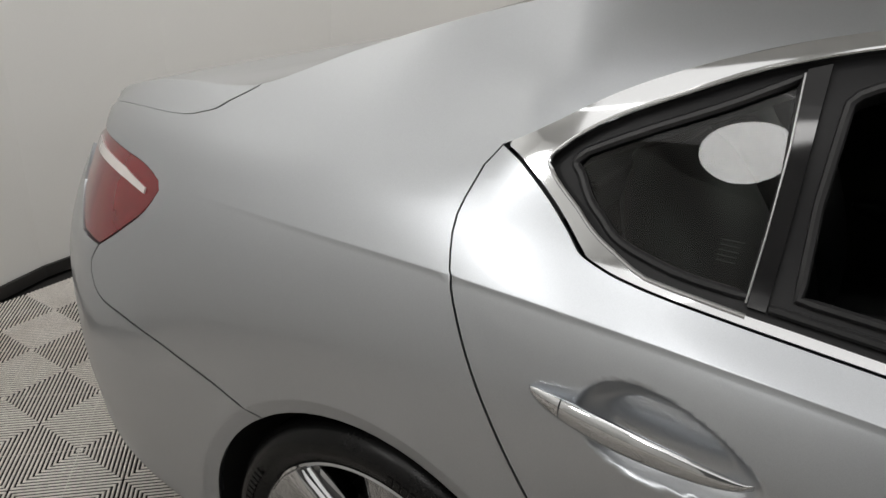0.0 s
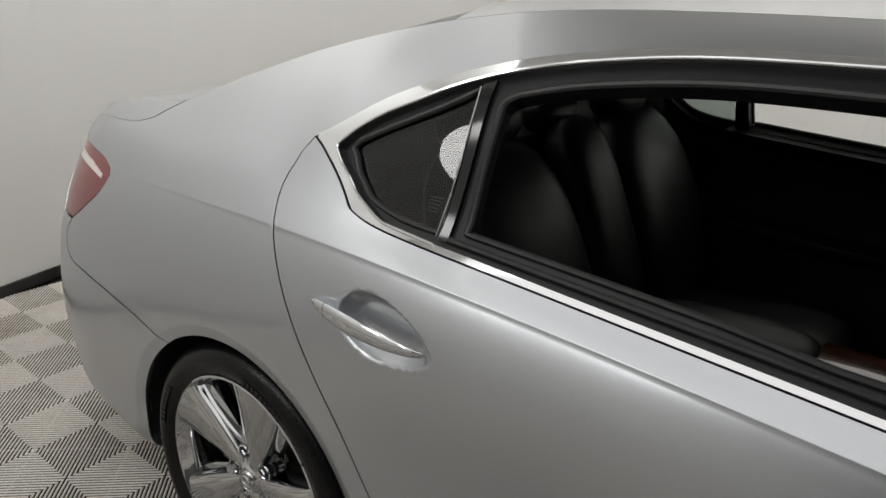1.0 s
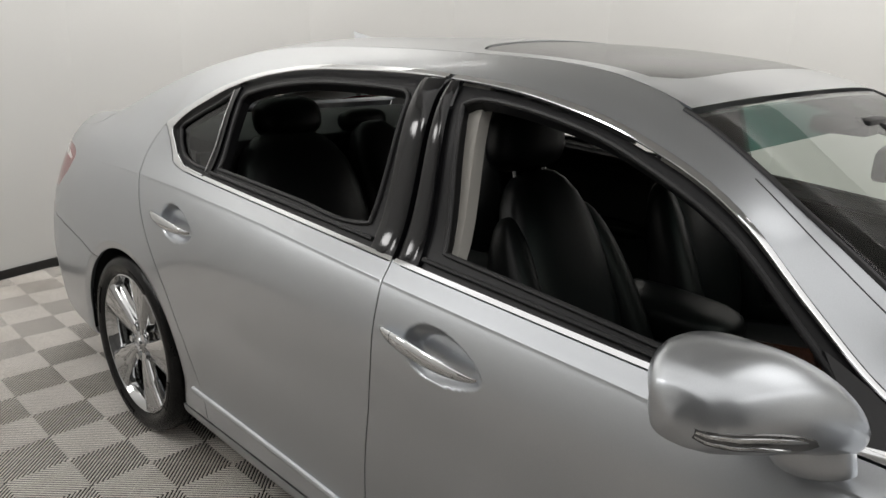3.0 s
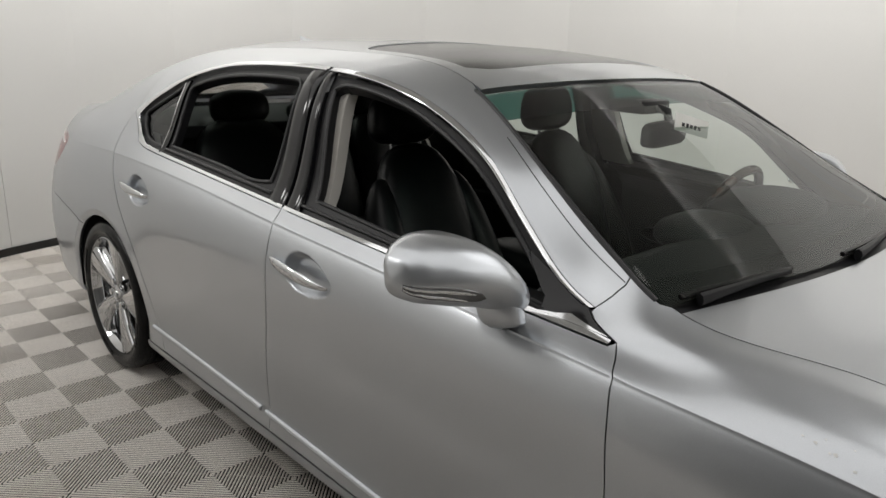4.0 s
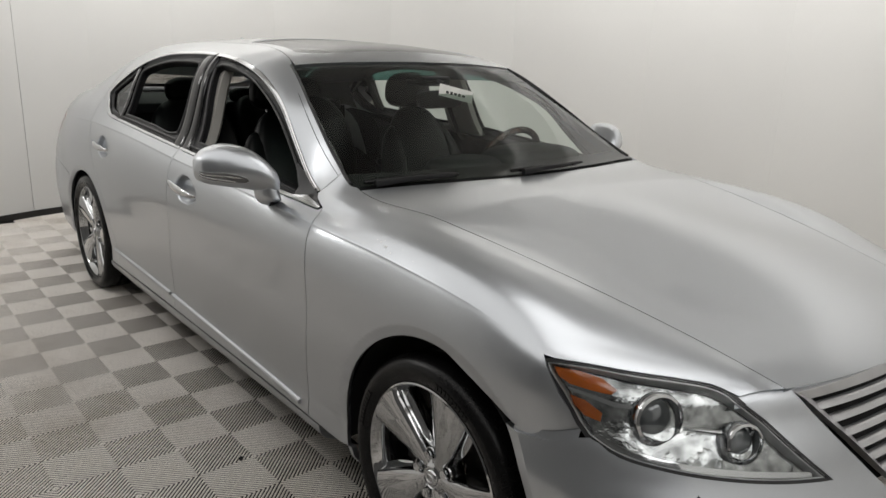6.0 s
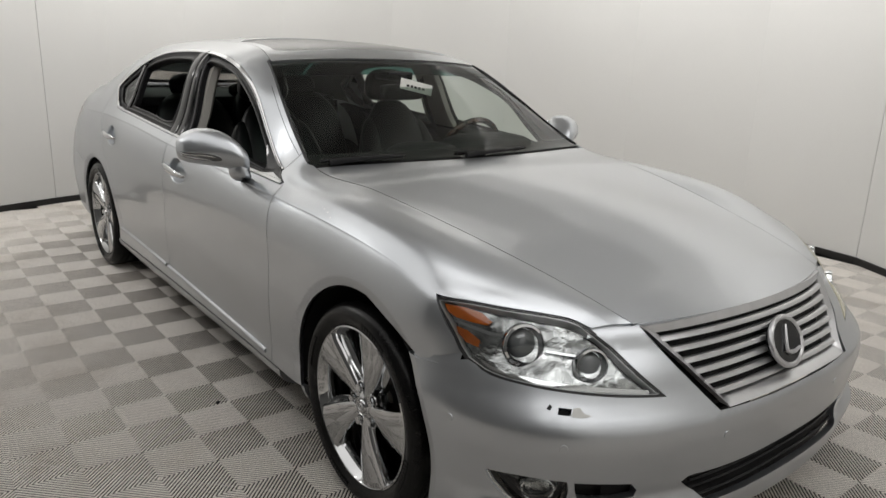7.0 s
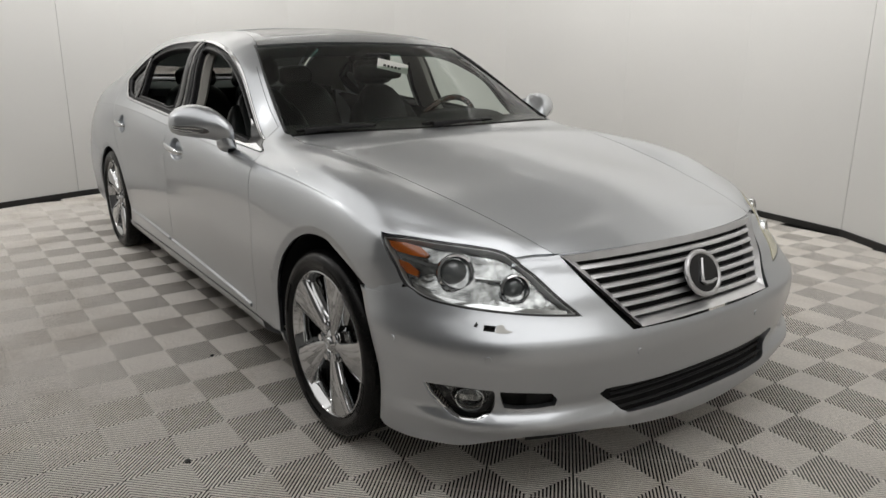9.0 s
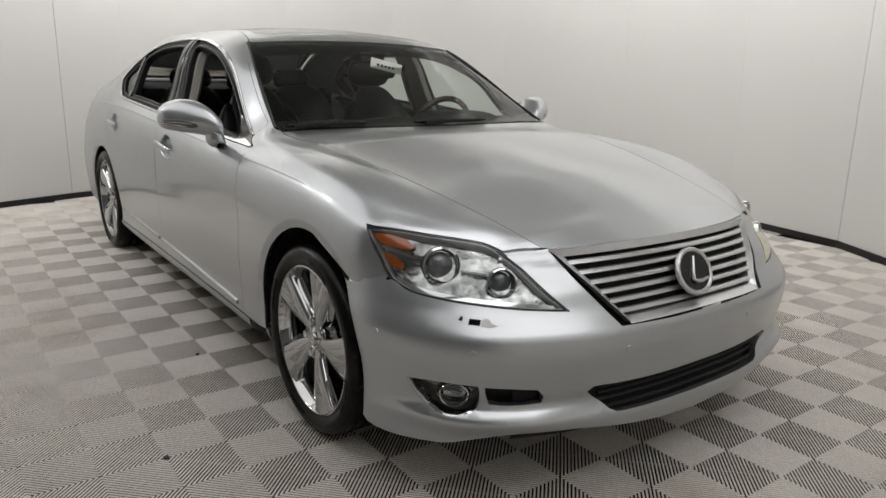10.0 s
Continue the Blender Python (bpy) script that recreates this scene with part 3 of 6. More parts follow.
for side, mir in (("right", False), ("left", True)):
    # front wing: from the door to the headlamp, up to the bonnet
    arch_f = arc(-0.075, 215, 51, cz=0.338, r=0.389)
    top_hl = smooth_loop([(0.249, 4.0), (0.32, 4.0), (0.396, 4.0), (0.48, 4.0), (0.555, 4.05)], 4)
    wing = onto(SEAM_F) + [(-0.782, 5.25), (-0.817, 5.6), (-0.836, 5.9), (-0.833, 6.05), (-0.812, 6.35), (-0.796, 6.68), (-0.796, 6.86), (-0.76, 6.86), (-0.722, 6.87), (-0.70, 7.0)] + line_s(7.0, -0.65, 0.60) + top_hl[::-1] \
        + [sp(0.305, 0.735), sp(0.36, 0.668), sp(0.30, 0.634), sp(0.24, 0.630)] + onto([p for p in arch_f[::-1] if p[1] < 0.634 or p[0] < 0]) + [sp(-0.44, 0.262), sp(-0.60, 0.262)]
    sheet("front_fender", arched, wing, PAINT, car, mirror=mir, dv=0.12, rows_at=CREASE_ROWS, extra=lip_points(*ARCHES[0], 40, 205), gap=0.0015)
    # doors, lower half
    door = onto(SEAM_F[::-1]) + onto([(-0.9, 0.262), (-1.2, 0.262), (-1.5, 0.262), (-1.8, 0.262)]) + onto(SEAM_B) + line_s(4.77, -1.84, -0.765, 24)
    front_doors[side] = sheet("front_door", cupped, door, PAINT, car, mirror=mir, du=0.02, dv=0.07, rows_at=CREASE_ROWS, extra=() if mir else hollow_points(*CUPS[0][:2]), gap=0.0016)
    door = onto(SEAM_B[::-1]) + onto([(-2.1, 0.262), (-2.4, 0.262), (-2.6, 0.262)]) + onto(SEAM_RR) + DLO_LOW + line_s(4.77, -2.70, -1.885, 20)
    rear_doors[side] = sheet("rear_door", cupped, door, PAINT, car, mirror=mir, du=0.02, dv=0.07, rows_at=CREASE_ROWS, extra=() if mir else hollow_points(*CUPS[1][:2]), gap=0.0016)
    # rear quarter with the roof side and the front pillar
    arch_r = arc(-3.215, -20, 127, cz=0.305, r=0.384)
    quarter = onto(SEAM_RR[::-1]) + onto([(-2.83, 0.262)]) + onto([p for p in arch_r if p[1] > 0.25]) \
        + onto(smooth_loop([(-3.446, 0.612), (-3.557, 0.637), (-3.698, 0.656), (-3.828, 0.672), (-3.945, 0.70), (-3.963, 0.735), (-3.929, 0.79)], 4)) \
        + onto(smooth_loop([(-3.929, 0.79), (-3.838, 0.850), (-3.765, 0.91), (-3.744, 0.945), (-3.80, 0.968), (-3.90, 0.975), (-4.07, 0.975)], 4)) \
        + [(-4.13, 4.9)] + smooth_loop([(-4.099, 5.38), (-3.929, 5.58), (-3.798, 5.70), (-3.718, 5.98), (-3.672, 6.5), (-3.628, 7.0)], 5) + line_s(7.0, -3.58, -1.40, 70) + line_s(6.87, -1.34, -0.796, 22) \
        + [(-0.796, 6.68), (-0.812, 6.35), (-0.833, 6.05)] + line_s(6.05, -0.86, -2.82, 60) + DLO_TOP
    sheet("quarter_panel", arched, quarter, PAINT, car, mirror=mir, dv=0.10, rows_at=CREASE_ROWS, extra=lip_points(*ARCHES[1], -8, 130), gap=0.0015)
    # sill
    sill = line_s(0.0, -0.62, -2.78, 30) + [(-2.83, 0.9), sp(-2.83, 0.258)] + onto([(-2.5, 0.258), (-1.9, 0.258), (-1.2, 0.258), (-0.62, 0.258)])
    sheet("sill", skin, sill, PAINT, car, mirror=mir)
    # rear bumper side, wrapping round
    low = [(-3.575, 0.0)] + line_s(0.0, -3.65, -4.22, 12) + [(-4.24, 1.5), (-4.24, 3.0), (-4.2, 3.9)] + onto([(-4.14, 0.85), (-4.03, 0.785)]) \
        + onto(smooth_loop([(-3.929, 0.79), (-3.963, 0.735), (-3.945, 0.70), (-3.828, 0.672), (-3.698, 0.656), (-3.557, 0.637), (-3.446, 0.612)], 4)) + onto([p for p in arc(-3.215, 127, 195, 14, cz=0.305, r=0.384)])
    sheet("rear_bumper", arched, low, PAINT, car, mirror=mir, extra=lip_points(*ARCHES[1], 125, 200), gap=0.001)
    # tail lamp
    lamp = onto(smooth_loop([(-3.929, 0.79), (-3.838, 0.850), (-3.765, 0.91), (-3.744, 0.945), (-3.80, 0.968), (-3.90, 0.975), (-4.07, 0.975)], 4)) + [(-4.15, 4.1)] + onto([(-4.12, 0.85), (-4.02, 0.79)])
    TAILRED = bpy.data.materials.get("red_lamp_plastic") or mat("red_lamp_plastic", (0.20, 0.005, 0.008), 0.15, coat=0.5, patch=0.1, patch_scale=20)
    tl = sheet("tail_lamp", skin, lamp, TAILRED, car, "red plastic tail lamp with a white band", mirror=mir, lift=-0.002, du=0.02, dv=0.1)
    WHITEP = bpy.data.materials.get("white_lamp_plastic") or mat("white_lamp_plastic", (0.75, 0.70, 0.68), 0.15, coat=1.0, patch=0.05)
    band = onto([(-3.785, 0.922), (-3.86, 0.93), (-3.95, 0.935), (-4.09, 0.935), (-4.09, 0.955), (-3.95, 0.955), (-3.86, 0.95), (-3.785, 0.938)])
    sheet("reversing_lens", skin, band, WHITEP, tl, "white lens band", mirror=mir, lift=0.001, du=0.02, dv=0.1, flange=0.006)
    # near-black sheet behind the joints, its colour standing for the shade in the gaps
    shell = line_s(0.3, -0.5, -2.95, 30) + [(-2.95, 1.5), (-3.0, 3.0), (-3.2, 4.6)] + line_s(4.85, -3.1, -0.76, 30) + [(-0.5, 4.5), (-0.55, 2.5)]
    sheet("joint_shade_sheet", skin, shell, VOID, car, mirror=mir, lift=-0.035, flange=0, du=0.12, dv=0.4)

    # side windows: black frames, chrome, glass
    f_out = line_s(4.97, -1.866, -0.80, 24) + [(-0.795, 5.3), (-0.828, 5.7)] + line_s(5.965, -0.85, -1.905, 30)
    f_in = smooth_loop([(-1.755, 5.10), (-1.4, 5.09), (-1.08, 5.09), (-0.945, 5.10), (-0.925, 5.18)], 5) + smooth_loop([(-0.94, 5.38), (-0.99, 5.62), (-1.06, 5.75), (-1.14, 5.81), (-1.31, 5.855), (-1.52, 5.885), (-1.69, 5.88), (-1.80, 5.86), (-1.83, 5.81)], 4) + [(-1.80, 5.5)]
    fd = sheet("window_frame", skin, f_out, BLACK, front_doors[side], "black window frame", holes=[f_in], mirror=mir, lift=-0.011, gap=0, du=0.03, dv=0.06, flange=0.03)
    r_out = line_s(4.965, -2.78, -1.878, 24) + line_s(5.98, -1.917, -2.86, 30) + [(-2.95, 5.92), (-3.02, 5.84), (-3.055, 5.72), (-3.03, 5.48), (-2.985, 5.25), (-2.925, 5.05)]
    r_in = smooth_loop([(-2.705, 5.09), (-2.3, 5.085), (-2.05, 5.085), (-2.005, 5.11)], 5) + smooth_loop([(-2.0, 5.5), (-2.005, 5.78), (-2.03, 5.835), (-2.2, 5.845), (-2.45, 5.835), (-2.64, 5.81), (-2.70, 5.785), (-2.714, 5.74)], 5) + [(-2.714, 5.4)]
    q_in = smooth_loop([(-2.752, 5.05), (-2.84, 5.05), (-2.895, 5.09), (-2.945, 5.23), (-2.985, 5.49), (-2.995, 5.58), (-2.985, 5.64)], 4) + smooth_loop([(-2.945, 5.69), (-2.915, 5.72), (-2.834, 5.785), (-2.766, 5.86)], 4) + [(-2.754, 5.5)]
    sheet("window_frame", skin, r_out, BLACK, rear_doors[side], "black window frame", holes=[r_in, q_in], mirror=mir, lift=-0.011, gap=0, du=0.03, dv=0.06, flange=0.03)
    Q = skin(np.array([p[0] for p in q_in]), np.array([p[1] for p in q_in]))
    q_mid, q_nrm = Q.mean(0), np.linalg.svd(Q - Q.mean(0))[2][2]

    def flat_glass(u, v):
        """The skin drawn nearly onto a plane."""
        g = skin(u, v)
        return g - np.outer((g - q_mid) @ q_nrm, q_nrm) * 0.85
    sheet("quarter_glass", flat_glass, q_in, DARKGLASS, rear_doors[side], "small fixed tinted window", mirror=mir, lift=-0.014, gap=0, flange=0, du=0.05, dv=0.1)
    # gloss black middle pillar covers
    for xa, xb, xc, xd, dr in ((-1.800, -1.866, -1.872, -1.905, front_doors[side]), (-1.878, -1.962, -1.917, -1.995, rear_doors[side])):
        bm = bmesh.new()
        rows_ = []
        for v in np.linspace(4.985, 5.968, 44):
            f = (v - 4.985) / 0.983
            x0, x1 = xa + (xc - xa) * f ** 1.15, xb + (xd - xb) * f
            cols = (0.0, 0.04, 0.12, 0.35, 0.65, 0.88, 0.96, 1.0)
            P = skin(np.array([x0 + (x1 - x0) * c for c in cols]), np.full(8, v))
            rows_.append([bm.verts.new((p[0], (-1 if mir else 1) * (p[1] - h), p[2])) for p, h in zip(P, (-0.012, 0.0, 0.003, 0.004, 0.004, 0.003, 0.0, -0.012))])
        for r0, r1 in zip(rows_, rows_[1:]):
            for k in range(7):
                bm.faces.new((r0[k], r0[k + 1], r1[k + 1], r1[k]))
        bmesh.ops.recalc_face_normals(bm, faces=bm.faces)
        part("pillar_cover", bm, GLOSSBLACK, dr, "gloss black pillar cover")
    # chrome along the windows
    sheet("window_chrome", skin, line_s(4.80, -1.868, -0.765, 30) + [(-0.762, 4.95)] + line_s(4.985, -0.79, -1.866, 30), CHROME, front_doors[side], "chrome strip", mirror=mir, lift=0.004, gap=0, du=0.03, dv=0.03, flange=0.01)
    ch = sheet("window_chrome", skin, line_s(4.80, -1.876, -2.70, 30) + [(x, v + 0.03) for x, v in DLO_LOW[::-1][:-3]] + DLO_TOP[::-1][1:] + line_s(6.04, -2.82, -1.917, 30) + RIM + line_s(4.985, -2.70, -1.878, 30),
               CHROME, rear_doors[side], "chrome strip widening at the rear corner", mirror=mir, lift=0.003, gap=0.001, du=0.02, dv=0.03, flange=0.014)
    ysg = -1 if mir else 1
    def bead(name, path, r, material, parent, label, out=0.004):
        bm = bmesh.new()
        P = skin(np.array([p[0] for p in path]), np.array([p[1] for p in path]))
        tube(bm, [(x, ysg * (y - out), z + out * 0.4) for x, y, z in P], r, 8)
        part(name, bm, material, parent, label)
    bead("chrome_bead", RIM, 0.0030, CHROME, ch, "bright raised rim")
    bead("chrome_bead", [(-2.754, 5.04), (-2.755, 5.3), (-2.758, 5.6), (-2.766, 5.88)], 0.0012, SATIN, rear_doors[side], "thin bright line on the window divider", 0.001)
    sheet("divider_trim", skin, [(-2.752, 5.03), (-2.757, 5.5), (-2.765, 5.90), (-2.742, 5.91), (-2.736, 5.5), (-2.732, 5.03)], GLOSSBLACK, rear_doors[side], "gloss black window divider", mirror=mir, lift=-0.002, gap=0, du=0.01, dv=0.05, flange=0.01)
    for path, dr in ((line_s(5.045, -1.97, -2.73, 30), rear_doors[side]), (line_s(5.045, -1.80, -0.93, 30), front_doors[side])):
        bead("window_seal", path, 0.006, SEAL, dr, "black rubber window seal", -0.004)
    for loop_, dr in ((f_in, front_doors[side]), (r_in, rear_doors[side]), (q_in, rear_doors[side])):
        loop_ = resample(loop_, 0.02, 0.06)
        P = skin(np.array([p[0] for p in loop_]), np.array([p[1] for p in loop_]))
        bm = bmesh.new()
        tube(bm, [(x, ysg * (y + 0.010), z) for x, y, z in P], 0.0062, 8, closed=True, up=(0, 1, 0))
        part("window_seal", bm, SEAL, dr, "black rubber window seal")
    bead("chrome_bead", line_s(5.975, -1.90, -0.86, 40), 0.0028, CHROME, front_doors[side], "bright raised rim")
    sgw = smooth_loop([(-1.372, 6.90), (-1.2, 6.885), (-1.0, 6.88), (-0.85, 6.88), (-0.73, 6.88)], 6)
    bead("screen_seal", sgw, 0.0055, SEAL, car, "black seal along the windscreen", 0.0)
    sheet("window_chrome", skin, line_s(5.975, -1.905, -0.845, 40) + line_s(6.04, -0.835, -1.905, 40), CHROME, front_doors[side], "chrome strip", mirror=mir, lift=0.002, gap=0, du=0.03, dv=0.03, flange=0.008)
    sheet("corner_chrome", skin, [(-0.94, 4.99), (-0.90, 5.10), (-0.868, 5.33), (-0.82, 5.18), (-0.768, 5.0)], CHROME, front_doors[side], "chrome corner", mirror=mir, lift=0.004, gap=0, du=0.02, dv=0.05, flange=0.008)
    # groove between the pillar skin and the windscreen moulding
    bead("pillar_groove", [(x, 6.70 + 0.05 * math.sin((x + 0.8) * 6)) for x in np.linspace(-1.20, -0.80, 14)], 0.0012, SEAL, car, "thin dark groove", 0.0)
    # trim along the door foot
    for x0, x1, dr in ((-0.74, -1.915, front_doors[side]), (-1.945, -2.755, rear_doors[side])):
        xs = np.linspace(x0, x1, 18)
        bead("sill_trim", [sp(x, 0.290 - 0.023 * (x + 0.7)) for x in xs], 0.0095, PAINT, dr, "thin raised moulding", 0.001)

# roof, screens, bonnet, boot lid: across the whole width
hdr = lambda s: -1.362 + 0.045 * (1 - ((s - 8) ** 2))
rgl = lambda s: -2.93 - 0.07 * (1 - ((s - 8) ** 2))
cowl = lambda s: -0.715 + 0.12 * (1 - min(1.0, abs(s - 8)) ** 2.0)
rbase = lambda s: -3.60 - 0.05 * (1 - (s - 8) ** 2)
SS = np.linspace(7.0, 9.0, 41)
SUN = smooth_loop([(-1.50, 7.10), (-1.455, 7.22), (-1.435, 7.6), (-1.43, 8.0), (-1.435, 8.4), (-1.455, 8.78), (-1.50, 8.90), (-1.75, 8.92), (-1.97, 8.90), (-2.02, 8.8), (-2.06, 8.4), (-2.07, 8.0), (-2.06, 7.6), (-2.02, 7.2), (-1.97, 7.10), (-1.75, 7.08), (-1.50, 7.10)], 5)[:-1]
sheet("roof", skin, [(hdr(s), s) for s in SS] + [(rgl(s), s) for s in SS[::-1]], PAINT, car, holes=[SUN], dv=0.06, mv=0.5, gap=0.0015)
sheet("sunroof_glass", skin, SUN, SUNGLASS, car, "dark closed glass sunroof", dv=0.06, mv=0.5, gap=0.006, lift=-0.003)
ws = [(hdr(s) + 0.008, s) for s in np.linspace(6.90, 9.10, 41)] + [(cowl(s) + 0.010, s) for s in np.linspace(9.11, 6.89, 41)]
sheet("windscreen", skin, ws, GLASS, car, "clear windscreen with a shaded top edge", du=0.05, dv=0.08, mv=0.5, gap=0.002, lift=-0.004, flange=0)
rg = [(rgl(s) - 0.008, s) for s in np.linspace(7.02, 8.98, 41)] + [(rbase(s) + 0.01, s) for s in np.linspace(8.98, 7.02, 41)]
sheet("rear_screen", skin, rg, DARKGLASS, car, "tinted rear window", du=0.05, dv=0.08, mv=0.5, gap=0.002, lift=-0.004, flange=0)
hood_front = lambda s: 0.602 + 0.084 * (1 - abs(s - 8) ** 2.2)


def bonnet_skin(u, v):
    """The skin, drawn down to one height along the bonnet's front edge."""
    p = skin(u, v)
    v = np.atleast_1d(v)
    xf = np.array([hood_front(q) for q in v])
    k = np.clip((np.atleast_1d(u) - xf + 0.30) / 0.30, 0, 1.1)
    p[:, 2] -= (skin(xf, v)[:, 2] - (0.757 + 0.004 * (1 - (v - 8) ** 2))) * k * k
    return p


sheet("bonnet", bonnet_skin, [(cowl(s) + 0.034, s) for s in SS] + [(hood_front(s), s) for s in SS[::-1]], PAINT, car, "smooth silver bonnet", dv=0.05, mv=0.6, gap=0.0022, flange=0.03)
boot_side = smooth_loop([(-3.632, 7.0), (-3.676, 6.5), (-3.722, 5.98), (-3.802, 5.70), (-3.933, 5.58), (-4.103, 5.38)], 5)
boot = boot_side + [(-4.15, 5.6), (-4.17, 6.5)] + [(-4.18, s) for s in SS] + [(-4.17, 9.5), (-4.15, 10.4)] + [(x, 16 - s) for x, s in boot_side[::-1]] + [(rbase(s) - 0.02, s) for s in SS[::-1]]
sheet("boot_lid", skin, boot, PAINT, car, "boot lid with a raised lip", dv=0.06, mv=0.5, gap=0.002)

# rear end between the two bumper sides, up to the boot lid
bm = bmesh.new()
tail = [(float(-skin(-4.22, q)[0, 1]), float(skin(-4.22, q)[0, 2]), -4.215) for q in (0.0, 0.5, 1.0, 1.5, 2.0, 3.0, 3.7)] + [(0.655, 0.90, -4.205), (0.62, 0.97, -4.19), (0.60, 0.995, -4.170), (0.59, 1.016, -4.135)]
bow = [0.06, 0.075, 0.085, 0.095, 0.10, 0.09, 0.07, 0.05, 0.04, 0.025, 0.02]
rows_ = [[bm.verts.new((x - b * (1 - u * u), -w * u, z)) for u in np.linspace(-1, 1, 33)] for (w, z, x), b in zip(tail, bow)]
for r0, r1 in zip(rows_, rows_[1:]):
    for k in range(32):
        bm.faces.new((r0[k], r0[k + 1], r1[k + 1], r1[k]))
bmesh.ops.recalc_face_normals(bm, faces=bm.faces)
if sum(f.normal.x for f in bm.faces) > 0:
    bmesh.ops.reverse_faces(bm, faces=bm.faces)
bmesh.ops.solidify(bm, geom=bm.faces[:], thickness=0.004)
part("rear_panel", bm, PAINT, car, "plain silver rear panel")

# ---- front end ----
AMBER = mat("amber_lamp_plastic", (0.55, 0.13, 0.012), 0.15, coat=1.0, patch=0.1, patch_scale=30)
REFLECT = mat("silvered_reflector", (0.38, 0.39, 0.39), 0.13, 1.0, rough_var=0.08, patch=0.6, patch_scale=30, bump=1.0, bump_scale=45)
SMOKE = mat("grey_lamp_bezel", (0.30, 0.30, 0.30), 0.22, 0.8, patch=0.15, patch_scale=25)
BEZEL = mat("pale_lamp_bezel", (0.75, 0.76, 0.76), 0.3, 0.15, patch=0.2, patch_scale=25)


def th_for_x(x, z):
    lo, hi = 0.2, 2.1
    for _ in range(40):
        m = (lo + hi) / 2
        if nose(m, z)[0, 0] > x:
            lo = m
        else:
            hi = m
    return (lo + hi) / 2


HL_LOW = [(1.332, 0.663), (1.312, 0.668), (1.246, 0.648), (1.127, 0.633), (1.008, 0.623), (0.863, 0.612), (0.713, 0.603)]
HL_FRONT = [(0.713, 0.603), (0.816, 0.661), (0.902, 0.709), (0.966, 0.740)]
GR_SIDE = [(0.806, 0.756), (0.730, 0.706), (0.611, 0.631), (0.497, 0.556)]
side_r = [(th_for_x(-0.075 + math.sqrt(0.389 ** 2 - (z - 0.338) ** 2), z), z) for z in np.linspace(0.245, 0.630, 14)]
half = smooth_loop([(0.0, 0.216), (0.15, 0.222), (0.46, 0.242), (0.70, 0.264), (0.89, 0.264), (1.01, 0.240), (1.08, 0.222), (1.17, 0.217), (1.27, 0.212), (1.35, 0.214), (1.41, 0.228)], 4) + side_r + [(1.484, 0.630), (1.398, 0.640)] \
    + smooth_loop(HL_LOW, 4) + HL_FRONT[1:] + [(0.88, 0.752)] + GR_SIDE + [(0.353, 0.554), (0.2, 0.552)]
outline = half + [(-t, z) for t, z in half[1:]][::-1]
LOWG = smooth_loop([(0.0, 0.372), (0.30, 0.374), (0.50, 0.379), (0.60, 0.382), (0.625, 0.372), (0.56, 0.325), (0.51, 0.298), (0.44, 0.292), (0.2, 0.29), (0.0, 0.289)], 4)
LOWG = LOWG + [(-t, z) for t, z in LOWG[1:-1]][::-1]
FOG = smooth_loop([(1.206, 0.412), (1.10, 0.415), (1.02, 0.411), (0.985, 0.408), (0.982, 0.375), (0.995, 0.336), (1.035, 0.322), (1.08, 0.320), (1.147, 0.342), (1.187, 0.377), (1.206, 0.412)], 4)[:-1]
DUCT = [(0.966, 0.406), (0.88, 0.401), (0.805, 0.394), (0.785, 0.372), (0.792, 0.350), (0.85, 0.347), (0.92, 0.348), (0.955, 0.352), (0.964, 0.38)]
FOGL = [(-t, z) for t, z in FOG][::-1]
DUCTL = [(-t, z) for t, z in DUCT][::-1]
WASH = [(1.030, 0.592), (1.030, 0.578), (0.995, 0.576), (0.995, 0.590)]


def bumper_skin(th, z):
    """The nose with the ledge that swells out under the fog lamps and ducts."""
    p = nose(th, z)
    t, z = np.abs(np.atleast_1d(th)), np.atleast_1d(z)
    d = z - 0.312
    k = np.where(d > 0, np.exp(-(d / 0.020) ** 2), np.exp(-(d / 0.045) ** 2)) * np.clip((t - 0.62) / 0.18, 0, 1) * np.clip((1.28 - t) / 0.22, 0, 1)
    out = p - np.array([0.15, 0, 0])
    out[:, 2] = 0
    p = p + out / np.linalg.norm(out, axis=1, keepdims=True) * (0.022 * k)[:, None]
    cx, cz, r = ARCHES[0]
    lip = np.clip(1 - (np.hypot(p[:, 0] - cx, p[:, 2] - cz) - r) / 0.030, 0, 1)
    p[:, 1] -= 0.010 * lip * np.sign(p[:, 1])
    return p


bumper = sheet("front_bumper", bumper_skin, outline, PAINT, car, "front bumper with a missing washer cover", holes=[LOWG, FOG, FOGL, DUCT, DUCTL, WASH], du=0.04, dv=0.012, extra=[(sg_ * th_for_x(ARCHES[0][0] + (ARCHES[0][2] + d) * math.cos(a), ARCHES[0][1] + (ARCHES[0][2] + d) * math.sin(a)), ARCHES[0][1] + (ARCHES[0][2] + d) * math.sin(a)) for sg_ in (1, -1) for d in (0.008, 0.016, 0.024, 0.029, 0.031, 0.038) for a in np.linspace(-0.25, 0.82, 34)], mu=0.6, mv=1.0, gap=0.002, flange=0.022)


def back_plate(name, surf, poly, depth, material, parent, label="", **kw):
    return sheet(name, surf, poly, material, parent, label, gap=-0.004, lift=-depth, flange=0, **kw)


